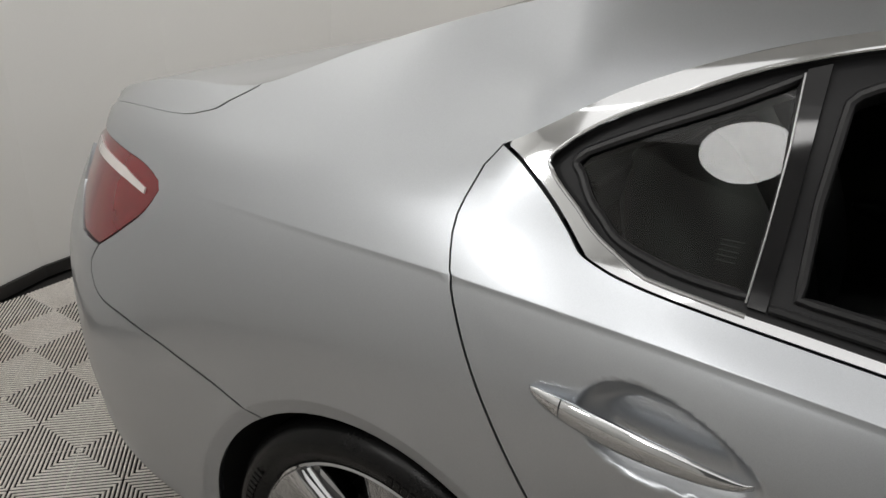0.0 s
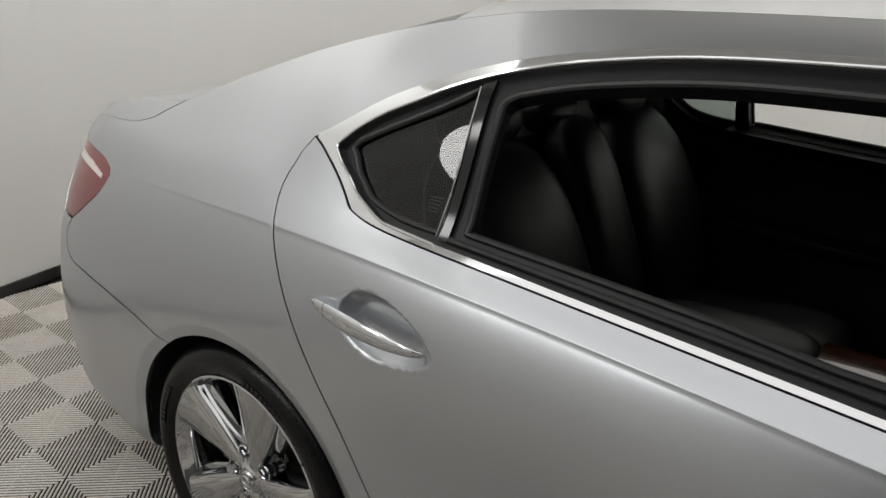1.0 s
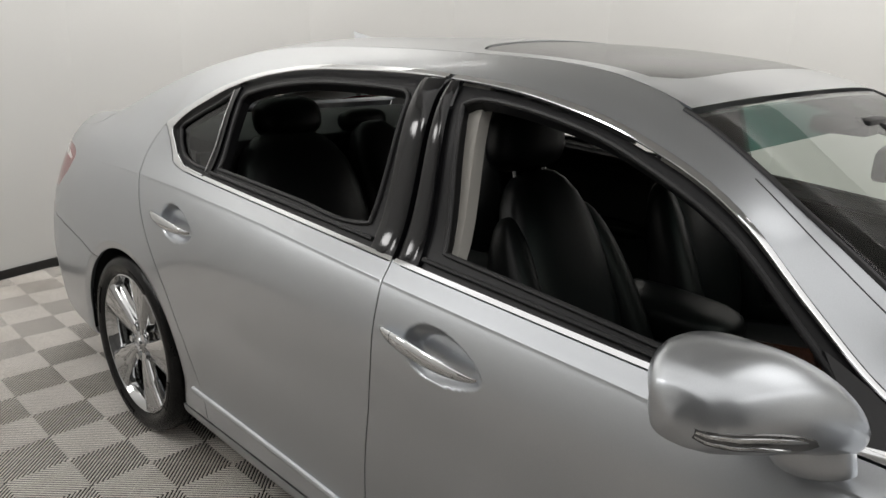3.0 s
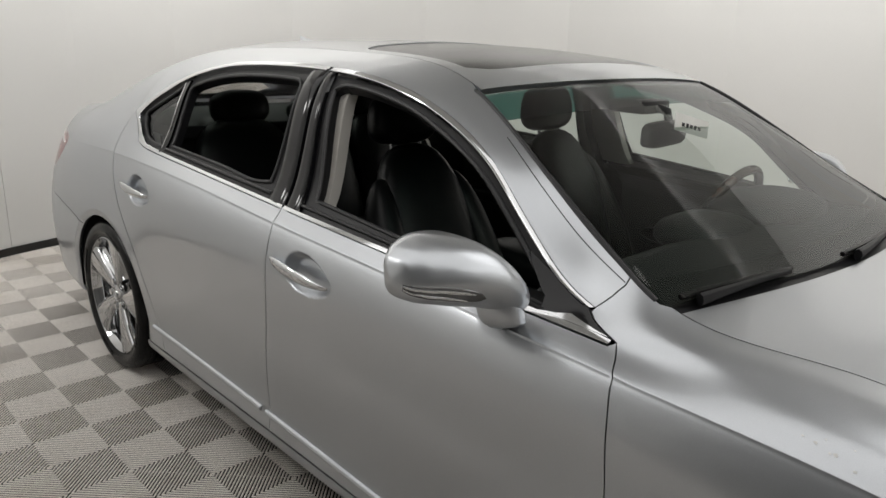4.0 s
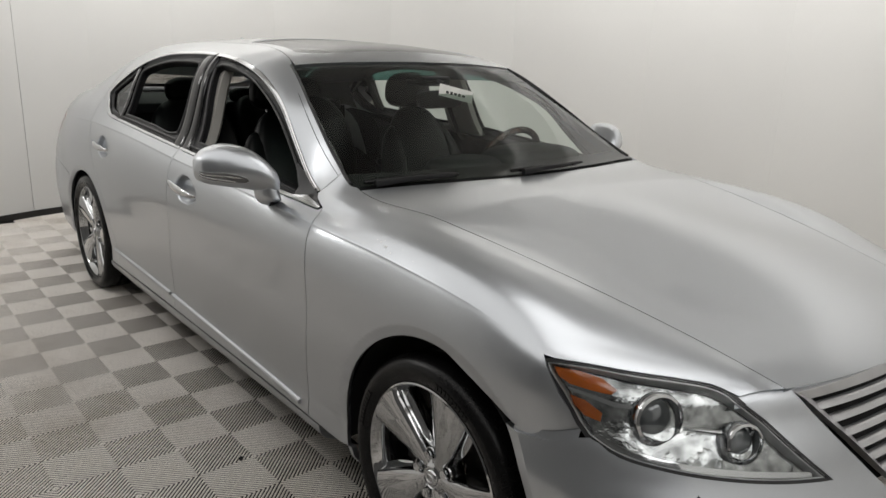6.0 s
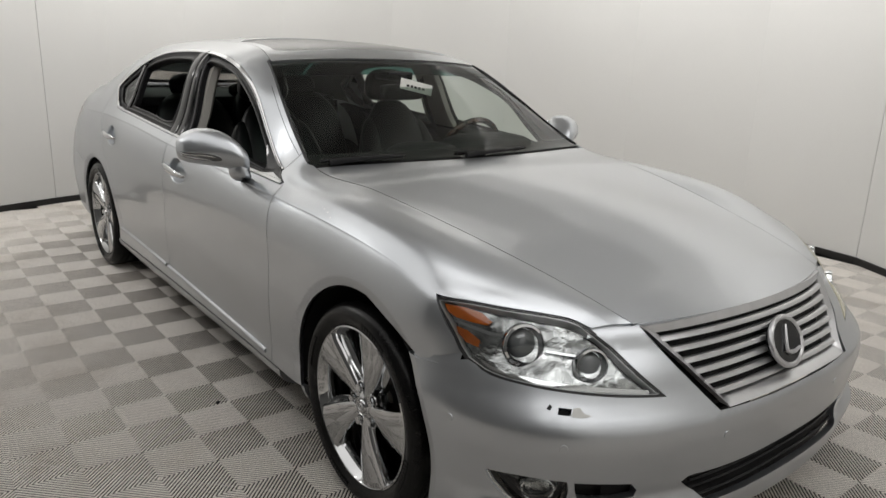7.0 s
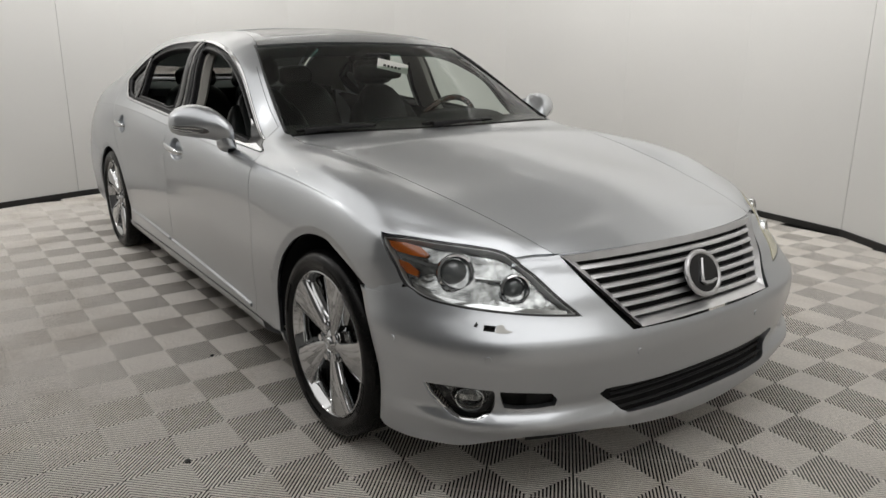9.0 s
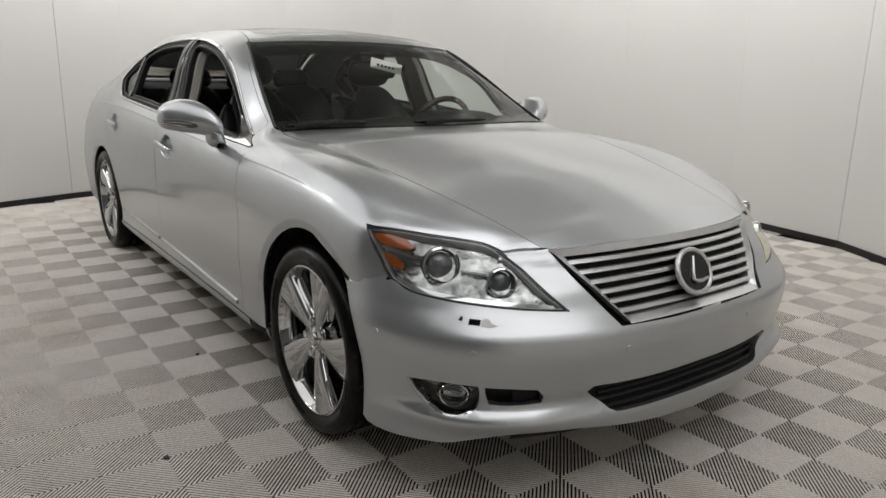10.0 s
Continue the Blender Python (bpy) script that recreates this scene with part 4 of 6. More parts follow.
# the hole's shade is put in as a near-black plate
back_plate("washer_opening_shade", nose, WASH, 0.02, VOID, bumper, "near-black plate for the shade in the opening", du=0.02, dv=0.01)
sheet("paint_chip", nose, smooth_loop([(0.992, 0.590), (0.975, 0.593), (0.962, 0.582), (0.94, 0.577), (0.965, 0.573), (0.993, 0.575)], 3), mat("bare_primer", (0.6, 0.6, 0.58), 0.8), bumper, "chipped pale primer", lift=0.001, flange=0, gap=0, du=0.02, dv=0.01)
sheet("paint_chip", nose, [(1.062, 0.588), (1.056, 0.598), (1.048, 0.592), (1.052, 0.585)], VOID, bumper, "dark paint chip", lift=0.001, flange=0, gap=0, du=0.02, dv=0.01)
# painted flanges behind the seams to the wings and the bonnet
for sgn in (1, -1):
    for line in ([(1.50, 0.628), (1.44, 0.633), (1.398, 0.640), (1.332, 0.663)], [(0.985, 0.742), (0.93, 0.748), (0.88, 0.752), (0.80, 0.757)]):
        strip_ = [(t * sgn, z - 0.010) for t, z in line] + [(t * sgn, z + 0.016) for t, z in line[::-1]]
        sheet("seam_flange", nose, strip_, PAINT, bumper, lift=-0.007, flange=0, gap=0, du=0.03, dv=0.01)
# parking sensors
for th, z in ((1.319, 0.522), (1.001, 0.504), (0.466, 0.488), (-0.348, 0.491), (-0.95, 0.504), (-1.319, 0.522)):
    bm = bmesh.new()
    p, q = Vector(nose(th, z)[0]), Vector(nose(th + 0.01, z)[0])
    n = (q - p).cross(Vector(nose(th, z + 0.006)[0]) - p).normalized()
    n = n if n.dot(p) > 0 else -n
    m = Matrix.Translation(p) @ n.to_track_quat("Z", "Y").to_matrix().to_4x4()
    bmesh.ops.create_cone(bm, cap_ends=True, segments=20, radius1=0.0105, radius2=0.0095, depth=0.003, matrix=m @ pose(0, 0, 0.0005))
    part("parking_sensor", bm, PAINT, bumper)

# lower grille: dark back and bars
sheet("lower_grille", lambda th, z: nose(th, np.full(np.shape(np.atleast_1d(th)), 0.36)) * (1, 1, 0) + np.stack([np.full(np.size(th), -0.035), np.zeros(np.size(th)), np.atleast_1d(z)], 1), [(-0.86, 0.23), (0.86, 0.23), (0.86, 0.43), (-0.86, 0.43)], VOID, bumper, "black lower grille", gap=0, flange=0, du=0.08, dv=0.03)
for i, z in enumerate((0.306, 0.326, 0.346, 0.364)):
    ths = np.linspace(-0.56, 0.56, 40)
    bm = bmesh.new()
    P = nose(ths, np.full(40, z))
    tube(bm, [(p[0] - 0.018, p[1], p[2]) for p in P], 0.0045, 6)
    part("grille_bar", bm, BLACK, bumper)
# fog lamps in their ducts
for sgn, poly, duct in ((1, FOG, DUCT), (-1, FOGL, DUCTL)):
    back_plate("air_duct", nose, duct, 0.05, VOID, bumper, "dark air duct", du=0.05, dv=0.02)
    back_plate("fog_lamp_pocket", nose, poly, 0.06, VOID, bumper, "dark lamp pocket", du=0.05, dv=0.02)
    fl = poly
    lampo = sheet("fog_lamp", nose, fl, SMOKE, bumper, "smoky fog lamp", lift=-0.042, gap=0, du=0.03, dv=0.015, flange=0.02)
    bm = bmesh.new()
    p = Vector(nose(1.06 * sgn, 0.366)[0])
    n = Vector((0.75, -0.66 * sgn, 0)).normalized()
    m = Matrix.Translation(p - n * 0.045) @ n.to_track_quat("Z", "Y").to_matrix().to_4x4()
    bmesh.ops.create_uvsphere(bm, u_segments=24, v_segments=12, radius=0.040, matrix=m @ Matrix.Diagonal((1.35, 0.95, 0.5, 1)))
    part("bulb_reflector", bm, REFLECT, lampo)
    bm = bmesh.new()
    tube(bm, [m @ Vector((0.040 * math.cos(a), 0.033 * math.sin(a), 0.024)) for a in np.linspace(0, 2 * math.pi, 33)[:-1]], 0.004, 8, closed=True)
    part("lamp_ring", bm, CHROME, lampo, "chrome ring")
    sheet("lamp_glass", bumper_skin, fl, LENS, lampo, "clear cover", lift=-0.008, gap=0, du=0.05, dv=0.03, flange=0)
    sheet("chrome_edge", bumper_skin, [(t * sgn, z) for t, z in [(1.208, 0.414), (1.19, 0.375), (1.15, 0.338), (1.085, 0.317), (1.035, 0.318), (0.99, 0.332), (1.0, 0.337), (1.04, 0.324), (1.08, 0.324), (1.14, 0.345), (1.18, 0.380), (1.20, 0.412)]], CHROME, lampo, "bright edge", lift=-0.004, gap=0, flange=0.004, du=0.04, dv=0.02)

# headlamps
CLOUDY = mat("yellowed_lens", (0.55, 0.52, 0.38), 0.25, coat=0.6, patch=0.15, patch_scale=15)
HL_TOP = [(1.458, 0.793), (1.41, 0.796), (1.359, 0.796), (1.246, 0.788), (1.127, 0.779), (1.05, 0.770), (1.015, 0.762), (0.966, 0.740)]
HL = smooth_loop(HL_TOP, 4) + HL_FRONT[::-1][1:] + smooth_loop(HL_LOW[1:][::-1], 4)[1:] + [(1.345, 0.69), (1.398, 0.738), (1.44, 0.772)]
for sgn in (1, -1):
    poly = [(t * sgn, z) for t, z in HL]
    fs = lambda pts: [(t * sgn, z) for t, z in pts]
    hl = sheet("headlamp", nose, poly, BEZEL, car, "large clear-lens headlamp with two projectors and an amber marker", lift=-0.050, gap=0.003, flange=0.015, du=0.04, dv=0.02, mu=0.6, mv=1.0)
    clear = CLOUDY if sgn < 0 else LENS
    sheet("headlamp_lens", nose, poly, clear, hl, "clear plastic lens", lift=0.001, gap=0.003, flange=0.02, du=0.04, dv=0.02, mu=0.6, mv=1.0)
    sheet("seal", nose, poly, SEAL, hl, "black edge seal", holes=[shrink(resample(poly, 0.03, 0.015), 0.6, 1.0, 0.0038)], lift=-0.002, gap=-0.001, flange=0.004, du=0.05, dv=0.03)
    sheet("lamp_wall", nose, shrink(resample(poly, 0.03, 0.015), 0.6, 1.0, 0.0035), BEZEL, hl, "pale inner wall of the lamp", holes=[shrink(resample(poly, 0.03, 0.015), 0.6, 1.0, 0.0055)], lift=-0.004, gap=0, flange=0.03, du=0.05, dv=0.03)
    # silver inner shelves
    sheet("reflector", nose, shrink(resample(poly, 0.03, 0.015), 0.6, 1.0, 0.010), REFLECT, hl, "silvered reflector", lift=-0.024, gap=0, flange=0.012, du=0.03, dv=0.015)
    sheet("light_strip", nose, fs(smooth_loop([(1.30, 0.678), (1.24, 0.664), (1.12, 0.650), (1.0, 0.640), (0.86, 0.629), (0.76, 0.620)], 3) + smooth_loop([(0.76, 0.612), (0.86, 0.619), (1.0, 0.629), (1.12, 0.639), (1.24, 0.653), (1.31, 0.668)], 3)), CHROME, hl, "bright strip", lift=-0.012, gap=0, flange=0.012, du=0.03, dv=0.015)
    sheet("amber_marker", nose, fs([(1.432, 0.785), (1.37, 0.786), (1.315, 0.778), (1.275, 0.760), (1.285, 0.750), (1.33, 0.752), (1.385, 0.757), (1.415, 0.768)]), AMBER, hl, "amber marker lens", lift=-0.014, gap=0, flange=0.01, du=0.02, dv=0.01)
    sheet("amber_marker", nose, fs([(1.378, 0.735), (1.34, 0.730), (1.295, 0.712), (1.295, 0.698), (1.335, 0.703), (1.365, 0.718)]), AMBER, hl, "amber marker lens", lift=-0.016, gap=0, flange=0.01, du=0.02, dv=0.01)
    sheet("trim_bar", nose, fs(smooth_loop([(1.39, 0.752), (1.33, 0.745), (1.26, 0.735), (1.20, 0.735)], 3) + [(1.21, 0.727), (1.27, 0.727), (1.33, 0.737), (1.385, 0.745)]), CHROME, hl, "bright trim bar", lift=-0.012, gap=0, flange=0.01, du=0.02, dv=0.01)
    sheet("trim_bar", nose, fs(smooth_loop([(1.10, 0.706), (1.0, 0.698), (0.93, 0.692)], 3) + [(0.93, 0.689), (1.0, 0.694), (1.10, 0.702)]), CHROME, hl, "bright trim bar", lift=-0.010, gap=0, flange=0.006, du=0.02, dv=0.01)
    for th, z, r in ((1.165, 0.712, 0.053), (0.955, 0.675, 0.042)):
        p = Vector(nose(th, z)[0])
        n = Vector((0.88, -0.40, 0.18)).normalized()
        m = Matrix.Translation(p - n * 0.013) @ n.to_track_quat("Z", "Y").to_matrix().to_4x4()
        bm = bmesh.new()
        prof = [(r * 1.0, -0.012), (r * 1.06, 0.004), (r * 1.02, 0.012), (r * 0.90, 0.014), (r * 0.80, 0.004), (r * 0.76, -0.012)]
        rings = [[bm.verts.new(m @ Vector((q * math.cos(a), q * math.sin(a), h))) for a in np.linspace(0, 2 * math.pi, 33)[:-1]] for q, h in prof]
        for a, b in zip(rings, rings[1:]):
            for k in range(32):
                bm.faces.new((a[k], a[(k + 1) % 32], b[(k + 1) % 32], b[k]))
        for v in bm.verts:
            v.co.y *= sgn
        pr = part("projector_ring", bm, CHROME, hl, "chrome projector ring")
        bm = bmesh.new()
        bmesh.ops.create_uvsphere(bm, u_segments=24, v_segments=12, radius=r * 0.74, matrix=m @ pose(0, 0, -0.012) @ Matrix.Diagonal((1, 1, 0.6, 1)))
        for v in bm.verts:
            v.co.y *= sgn
        part("projector_lens", bm, mat("projector_glass", (0.13, 0.14, 0.145), 0.04, 0.3, coat=1.0) if "projector_glass" not in bpy.data.materials else bpy.data.materials["projector_glass"], pr, "dark glass projector lens")

# main grille
SLATM = mat("satin_silver_plastic", (0.62, 0.62, 0.63), 0.33, 0.9, rough_var=0.05, patch=0.05, patch_scale=20)
grille = tagged(new("grille"), "", "")
grille.parent = car
grille["label"] = "slanted grille with satin bars, chrome surround and round badge"


def gpt(a, b, d=0.0):
    """Points of the grille's face: a from -1 to 1 across, b from 0 (foot) to 1 (top)."""
    z = 0.553 + 0.20 * b + (0.012 * (1 - a * a)) * b
    hw = 0.318 + 0.17 * b
    th = math.atan2(hw * a, 0.62)
    y = -hw * a
    n = NOSE_N(z)
    x = 0.15 + NOSE_A(z) * (1 - abs(y / NOSE_B(z)) ** n) ** (1 / n) + d
    return Vector((float(x), y, z))


bm = bmesh.new()
loop = [gpt(a, 0.025, 0.006) for a in np.linspace(-0.99, 0.99, 24)] + [gpt(0.98, b, 0.006) for b in np.linspace(0.06, 0.94, 12)] + [gpt(a, 0.985, 0.005) for a in np.linspace(0.985, -0.985, 24)] + [gpt(-0.98, b, 0.006) for b in np.linspace(0.94, 0.06, 12)]
inner = [gpt(a, 0.085, -0.010) for a in np.linspace(-0.93, 0.93, 24)] + [gpt(0.93, b, -0.010) for b in np.linspace(0.12, 0.86, 12)] + [gpt(a, 0.885, -0.012) for a in np.linspace(0.93, -0.93, 24)] + [gpt(-0.93, b, -0.010) for b in np.linspace(0.86, 0.12, 12)]
deep = [p + Vector((-0.04, 0, 0)) for p in inner]
outer = [p + Vector((-0.03, 0, 0)) for p in loop]
vr = [[bm.verts.new(p) for p in ring] for ring in (outer, loop, inner, deep)]
N_ = len(loop)
for r0, r1 in zip(vr, vr[1:]):
    for k in range(N_):
        bm.faces.new((r0[k], r0[(k + 1) % N_], r1[(k + 1) % N_], r1[k]))
bmesh.ops.recalc_face_normals(bm, faces=bm.faces)
part("surround", bm, SLATM, grille, "satin silver surround")
bm = bmesh.new()
rows_ = [[bm.verts.new(gpt(a, b, -0.05)) for a in np.linspace(-1, 1, 24)] for b in np.linspace(0, 1, 5)]
for r0, r1 in zip(rows_, rows_[1:]):
    for k in range(23):
        bm.faces.new((r0[k], r0[k + 1], r1[k + 1], r1[k]))
part("grille_back", bm, VOID, grille, "black mesh behind the bars")
for i in range(6):
    b = 0.16 + 0.13 * i
    bm = bmesh.new()
    prof = [(0.008, -0.0075), (0.0115, -0.004), (0.006, 0.003), (-0.001, 0.0055), (-0.010, 0.004), (-0.009, -0.0055)]
    rings = []
    for a in np.linspace(-0.945, 0.945, 37):
        c = gpt(a, b, -0.014)
        rings.append([bm.verts.new(c + Vector((px, 0, pz))) for px, pz in prof])
    for r0, r1 in zip(rings, rings[1:]):
        for k in range(6):
            bm.faces.new((r0[k], r0[(k + 1) % 6], r1[(k + 1) % 6], r1[k]))
    bm.faces.new(rings[0])
    bm.faces.new(rings[-1][::-1])
    bmesh.ops.recalc_face_normals(bm, faces=bm.faces)
    part("slat", bm, SLATM, grille)
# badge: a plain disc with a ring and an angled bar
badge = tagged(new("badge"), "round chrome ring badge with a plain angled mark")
badge.parent = grille
bc = gpt(0, 0.48, 0.012)
bn = Vector((0.90, 0, 0.43)).normalized()
bmx = Matrix.Translation(bc) @ bn.to_track_quat("Z", "Y").to_matrix().to_4x4()
bm = bmesh.new()
bmesh.ops.create_cone(bm, cap_ends=True, segments=48, radius1=0.066, radius2=0.066, depth=0.02, matrix=bmx @ Matrix.Diagonal((1.12, 1, 1, 1)))
part("badge_disc", bm, GLOSSBLACK, badge)
bm = bmesh.new()
tube(bm, [bmx @ Vector((0.0765 * math.cos(a), 0.068 * math.sin(a), 0.006)) for a in np.linspace(0, 2 * math.pi, 49)[:-1]], 0.0085, 8, closed=True)
part("badge_ring", bm, SLATM, badge)
bm = bmesh.new()
tube(bm, [bmx @ Vector(v) for v in ((0.006, 0.046, 0.013), (-0.014, 0.0, 0.014), (-0.022, -0.024, 0.014), (-0.012, -0.032, 0.014), (0.02, -0.034, 0.014), (0.05, -0.028, 0.013))], [0.004, 0.006, 0.007, 0.007, 0.006, 0.004], 6)
part("badge_mark", bm, SLATM, badge)

# ---- wheels ----
CHR_WHEEL = mat("chromed_alloy", (0.52, 0.525, 0.53), 0.06, 1.0, rough_var=0.02, patch=0.05, patch_scale=12)


def wheel(cx, mirror, phase):
    w = tagged(new("wheel"), "chrome five-spoke wheel with a black tyre")
    w.parent = car
    sg = -1 if not mirror else 1
    Y = lambda d: sg * (0.904 - d)          # d metres in from the outer face
    R = 0.333
    bm = bmesh.new()
    prof = [(0.236, 0.055), (0.254, 0.014), (0.262, 0.009), (0.275, -0.001), (0.292, -0.008), (0.308, -0.006), (0.322, 0.004), (R - 0.003, 0.016), (R, 0.03), (R, 0.075),
            (R - 0.007, 0.078), (R - 0.007, 0.084), (R, 0.087), (R, 0.122), (R - 0.007, 0.125), (R - 0.007, 0.131), (R, 0.134), (R, 0.19), (R - 0.01, 0.21), (0.30, 0.225), (0.25, 0.215)]
    spin(bm, [(r, Y(d)) for r, d in prof], None, cx, WZ, 96)
    bmesh.ops.recalc_face_normals(bm, faces=bm.faces)
    tyre = part("tyre", bm, RUBBER, w, "black tyre with fine side ribs")
    # tread blocks on the shoulder
    bm = bmesh.new()
    for k in range(60):
        a = 2 * math.pi * k / 60
        ca, sa = math.cos(a), math.sin(a)
        t = Vector((-sa, 0, ca))
        c0 = Vector((cx + (R - 0.008) * ca, Y(0.012), WZ + (R - 0.008) * sa))
        c1 = Vector((cx + (R + 0.0008) * ca, Y(0.05), WZ + (R + 0.0008) * sa))
        q = [c0 - t * 0.011, c0 + t * 0.011, c1 + t * 0.013, c1 - t * 0.013]
        out = Vector((ca, 0, sa)) * 0.0035
        lo = [bm.verts.new(v - out) for v in q]
        hi = [bm.verts.new(v + out * 0.4) for v in q]
        bm.faces.new(hi)
        for e in range(4):
            bm.faces.new((lo[e], lo[(e + 1) % 4], hi[(e + 1) % 4], hi[e]))
    bmesh.ops.recalc_face_normals(bm, faces=bm.faces)
    part("tread_blocks", bm, RUBBER, tyre, smooth=False)
    # raised lettering on the side, as plain bars
    bm = bmesh.new()
    for a_mid in (radians(70), radians(160), radians(250), radians(340)):
        for j in range(-4, 5):
            a = a_mid + 0.05 * j
            er, et = Vector((math.cos(a), 0, math.sin(a))), Vector((-math.sin(a), 0, math.cos(a)))
            q = [Vector((cx, Y(-0.0095), WZ)) + er * r + et * e for r, e in ((0.283, -0.005), (0.283, 0.005), (0.299, 0.005), (0.299, -0.005))]
            lo, hi = [bm.verts.new(v + Vector((0, Y(0.004) - Y(0), 0))) for v in q], [bm.verts.new(v) for v in q]
            bm.faces.new(hi)
            for e in range(4):
                bm.faces.new((lo[e], lo[(e + 1) % 4], hi[(e + 1) % 4], hi[e]))
    bmesh.ops.recalc_face_normals(bm, faces=bm.faces)
    part("raised_print", bm, RUBBER, tyre, "plain raised bars", smooth=False, kind="stuff")
    # rim barrel and thin lip
    bm = bmesh.new()
    prof = [(0.262, 0.014), (0.261, 0.006), (0.257, 0.004), (0.2535, 0.007), (0.251, 0.016), (0.246, 0.020), (0.240, 0.045), (0.230, 0.10), (0.224, 0.19)]
    spin(bm, [(r, Y(d)) for r, d in prof], None, cx, WZ, 96)
    bmesh.ops.recalc_face_normals(bm, faces=bm.faces)
    rim = part("rim", bm, CHR_WHEEL, w, "chromed rim")
    # spokes: broad towards the rim, with a raised crown, a long chamfer on one flank and a deep pocket beside it
    hand = 1 if not mirror else -1
    for k in range(5):
        a0 = radians(phase + 72 * k)
        bm = bmesh.new()
        rings = []
        for r in np.linspace(0.028, 0.2535, 22):
            f = (r - 0.028) / 0.2255
            half_w = 0.019 + 0.060 * f ** 1.05 + 0.010 * max(0, f - 0.88) / 0.12
            face = 0.030 - 0.006 * math.sin(f * math.pi) - 0.021 * f ** 1.6
            thick = 0.050 + 0.02 * f
            cham = 0.06 + 0.26 * math.sin(f * math.pi) ** 0.8
            sweep = a0 + 0.13 * (f - 0.4) * hand
            er, et = Vector((math.cos(sweep), 0, math.sin(sweep))), Vector((-math.sin(sweep), 0, math.cos(sweep)))
            ring = []
            for u, d in ((-1.0, thick), (-1.0, 0.013), (-0.96, 0.005), (-0.86, 0.0015), (-0.45, -0.002), (0.0, -0.004), (0.55, -0.003), (0.86, 0.001), (0.95, 0.006), (0.98, 0.014), (0.98 + 0.35 * cham, 0.026), (0.98 + cham, 0.032), (1.0 + cham, 0.036), (1.0 + cham, thick)):
                pt = er * r + et * (-hand * (u - 0.06) * half_w)
                ring.append(bm.verts.new((cx + pt.x, Y(face + d), WZ + pt.z)))
            rings.append(ring)
        for r0, r1 in zip(rings, rings[1:]):
            for j in range(len(r0) - 1):
                bm.faces.new((r0[j], r0[j + 1], r1[j + 1], r1[j]))
        bmesh.ops.recalc_face_normals(bm, faces=bm.faces)
        part("spoke", bm, CHR_WHEEL, rim)
    bm = bmesh.new()
    spin(bm, [(r, Y(d)) for r, d in ((0.0005, 0.017), (0.020, 0.0175), (0.0225, 0.020), (0.024, 0.0235), (0.029, 0.0235), (0.031, 0.021), (0.034, 0.024), (0.042, 0.030), (0.050, 0.036), (0.074, 0.046), (0.080, 0.075))], None, cx, WZ, 48)
    bmesh.ops.recalc_face_normals(bm, faces=bm.faces)
    hub = part("hub", bm, CHR_WHEEL, rim, "hub with a plain round cap")
    bm = bmesh.new()
    tube(bm, [(cx + 0.014 * math.cos(a), Y(0.0165), WZ + 0.011 * math.sin(a)) for a in np.linspace(0, 2 * math.pi, 25)[:-1]], 0.002, 6, closed=True, up=(0, 1, 0))
    part("cap_ring", bm, SATIN, hub, "plain oval ring on the cap")
    for k in range(5):
        a = radians(phase + 36 + 72 * k)
        # a near-black cone paints the shade round each chrome nut
        for rr, d0, d1, m_ in ((0.0205, 0.0345, 0.050, VOID), (0.0135, 0.018, 0.045, CHROME)):
            bm = bmesh.new()
            bmesh.ops.create_cone(bm, cap_ends=True, segments=6 if m_ is CHROME else 20, radius1=rr, radius2=rr * 0.85, depth=d1 - d0,
                                  matrix=Matrix.Translation((cx + 0.060 * math.cos(a), Y((d0 + d1) / 2), WZ + 0.060 * math.sin(a))) @ pose(0, 0, 0, 90 if sg > 0 else -90))
            part("wheel_nut" if m_ is CHROME else "nut_recess_shade", bm, m_, rim)
        bm = bmesh.new()
        tube(bm, [(cx + 0.060 * math.cos(a) + 0.0195 * math.cos(b), Y(0.033), WZ + 0.060 * math.sin(a) + 0.0195 * math.sin(b)) for b in np.linspace(0, 2 * math.pi, 25)[:-1]], 0.0028, 6, closed=True, up=(0, 1, 0))
        part("nut_cup", bm, CHR_WHEEL, rim, "bright rim of a nut cup")
    bm = bmesh.new()
    spin(bm, [(r, Y(d)) for r, d in ((0.04, 0.115), (0.165, 0.115), (0.168, 0.12), (0.168, 0.135), (0.04, 0.14))], None, cx, WZ, 48)
    bmesh.ops.recalc_face_normals(bm, faces=bm.faces)
    part("brake_disc", bm, mat("cast_steel", (0.18, 0.17, 0.165), 0.45, 0.9, patch=0.2, patch_scale=15) if "cast_steel" not in bpy.data.materials else bpy.data.materials["cast_steel"], w, "grey brake disc")
    bm = bmesh.new()
    box(bm, cx - 0.19, cx - 0.07, *sorted((Y(0.085), Y(0.16))), WZ - 0.09, WZ + 0.09, 0.012)
    part("brake_caliper", bm, VOID, w, "dark brake caliper")
    # arch liner
    bm = bmesh.new()
    rings = []
    for a in np.linspace(radians(-8), radians(188), 30):
        rings.append([bm.verts.new((cx + 0.012 + r * math.cos(a), sg * y, WZ + r * math.sin(a))) for r, y in ((0.388, 0.900), (0.40, 0.885), (0.41, 0.70), (0.36, 0.56), (0.05, 0.54))])
    for r0, r1 in zip(rings, rings[1:]):
        for j in range(4):
            bm.faces.new((r0[j], r0[j + 1], r1[j + 1], r1[j]))
    part("arch_liner", bm, VOID, car, "dark wheel arch liner")
    return w


wheel(FX, False, 70)
wheel(RX, False, 74)
wheel(FX, True, 70)
wheel(RX, True, 100)

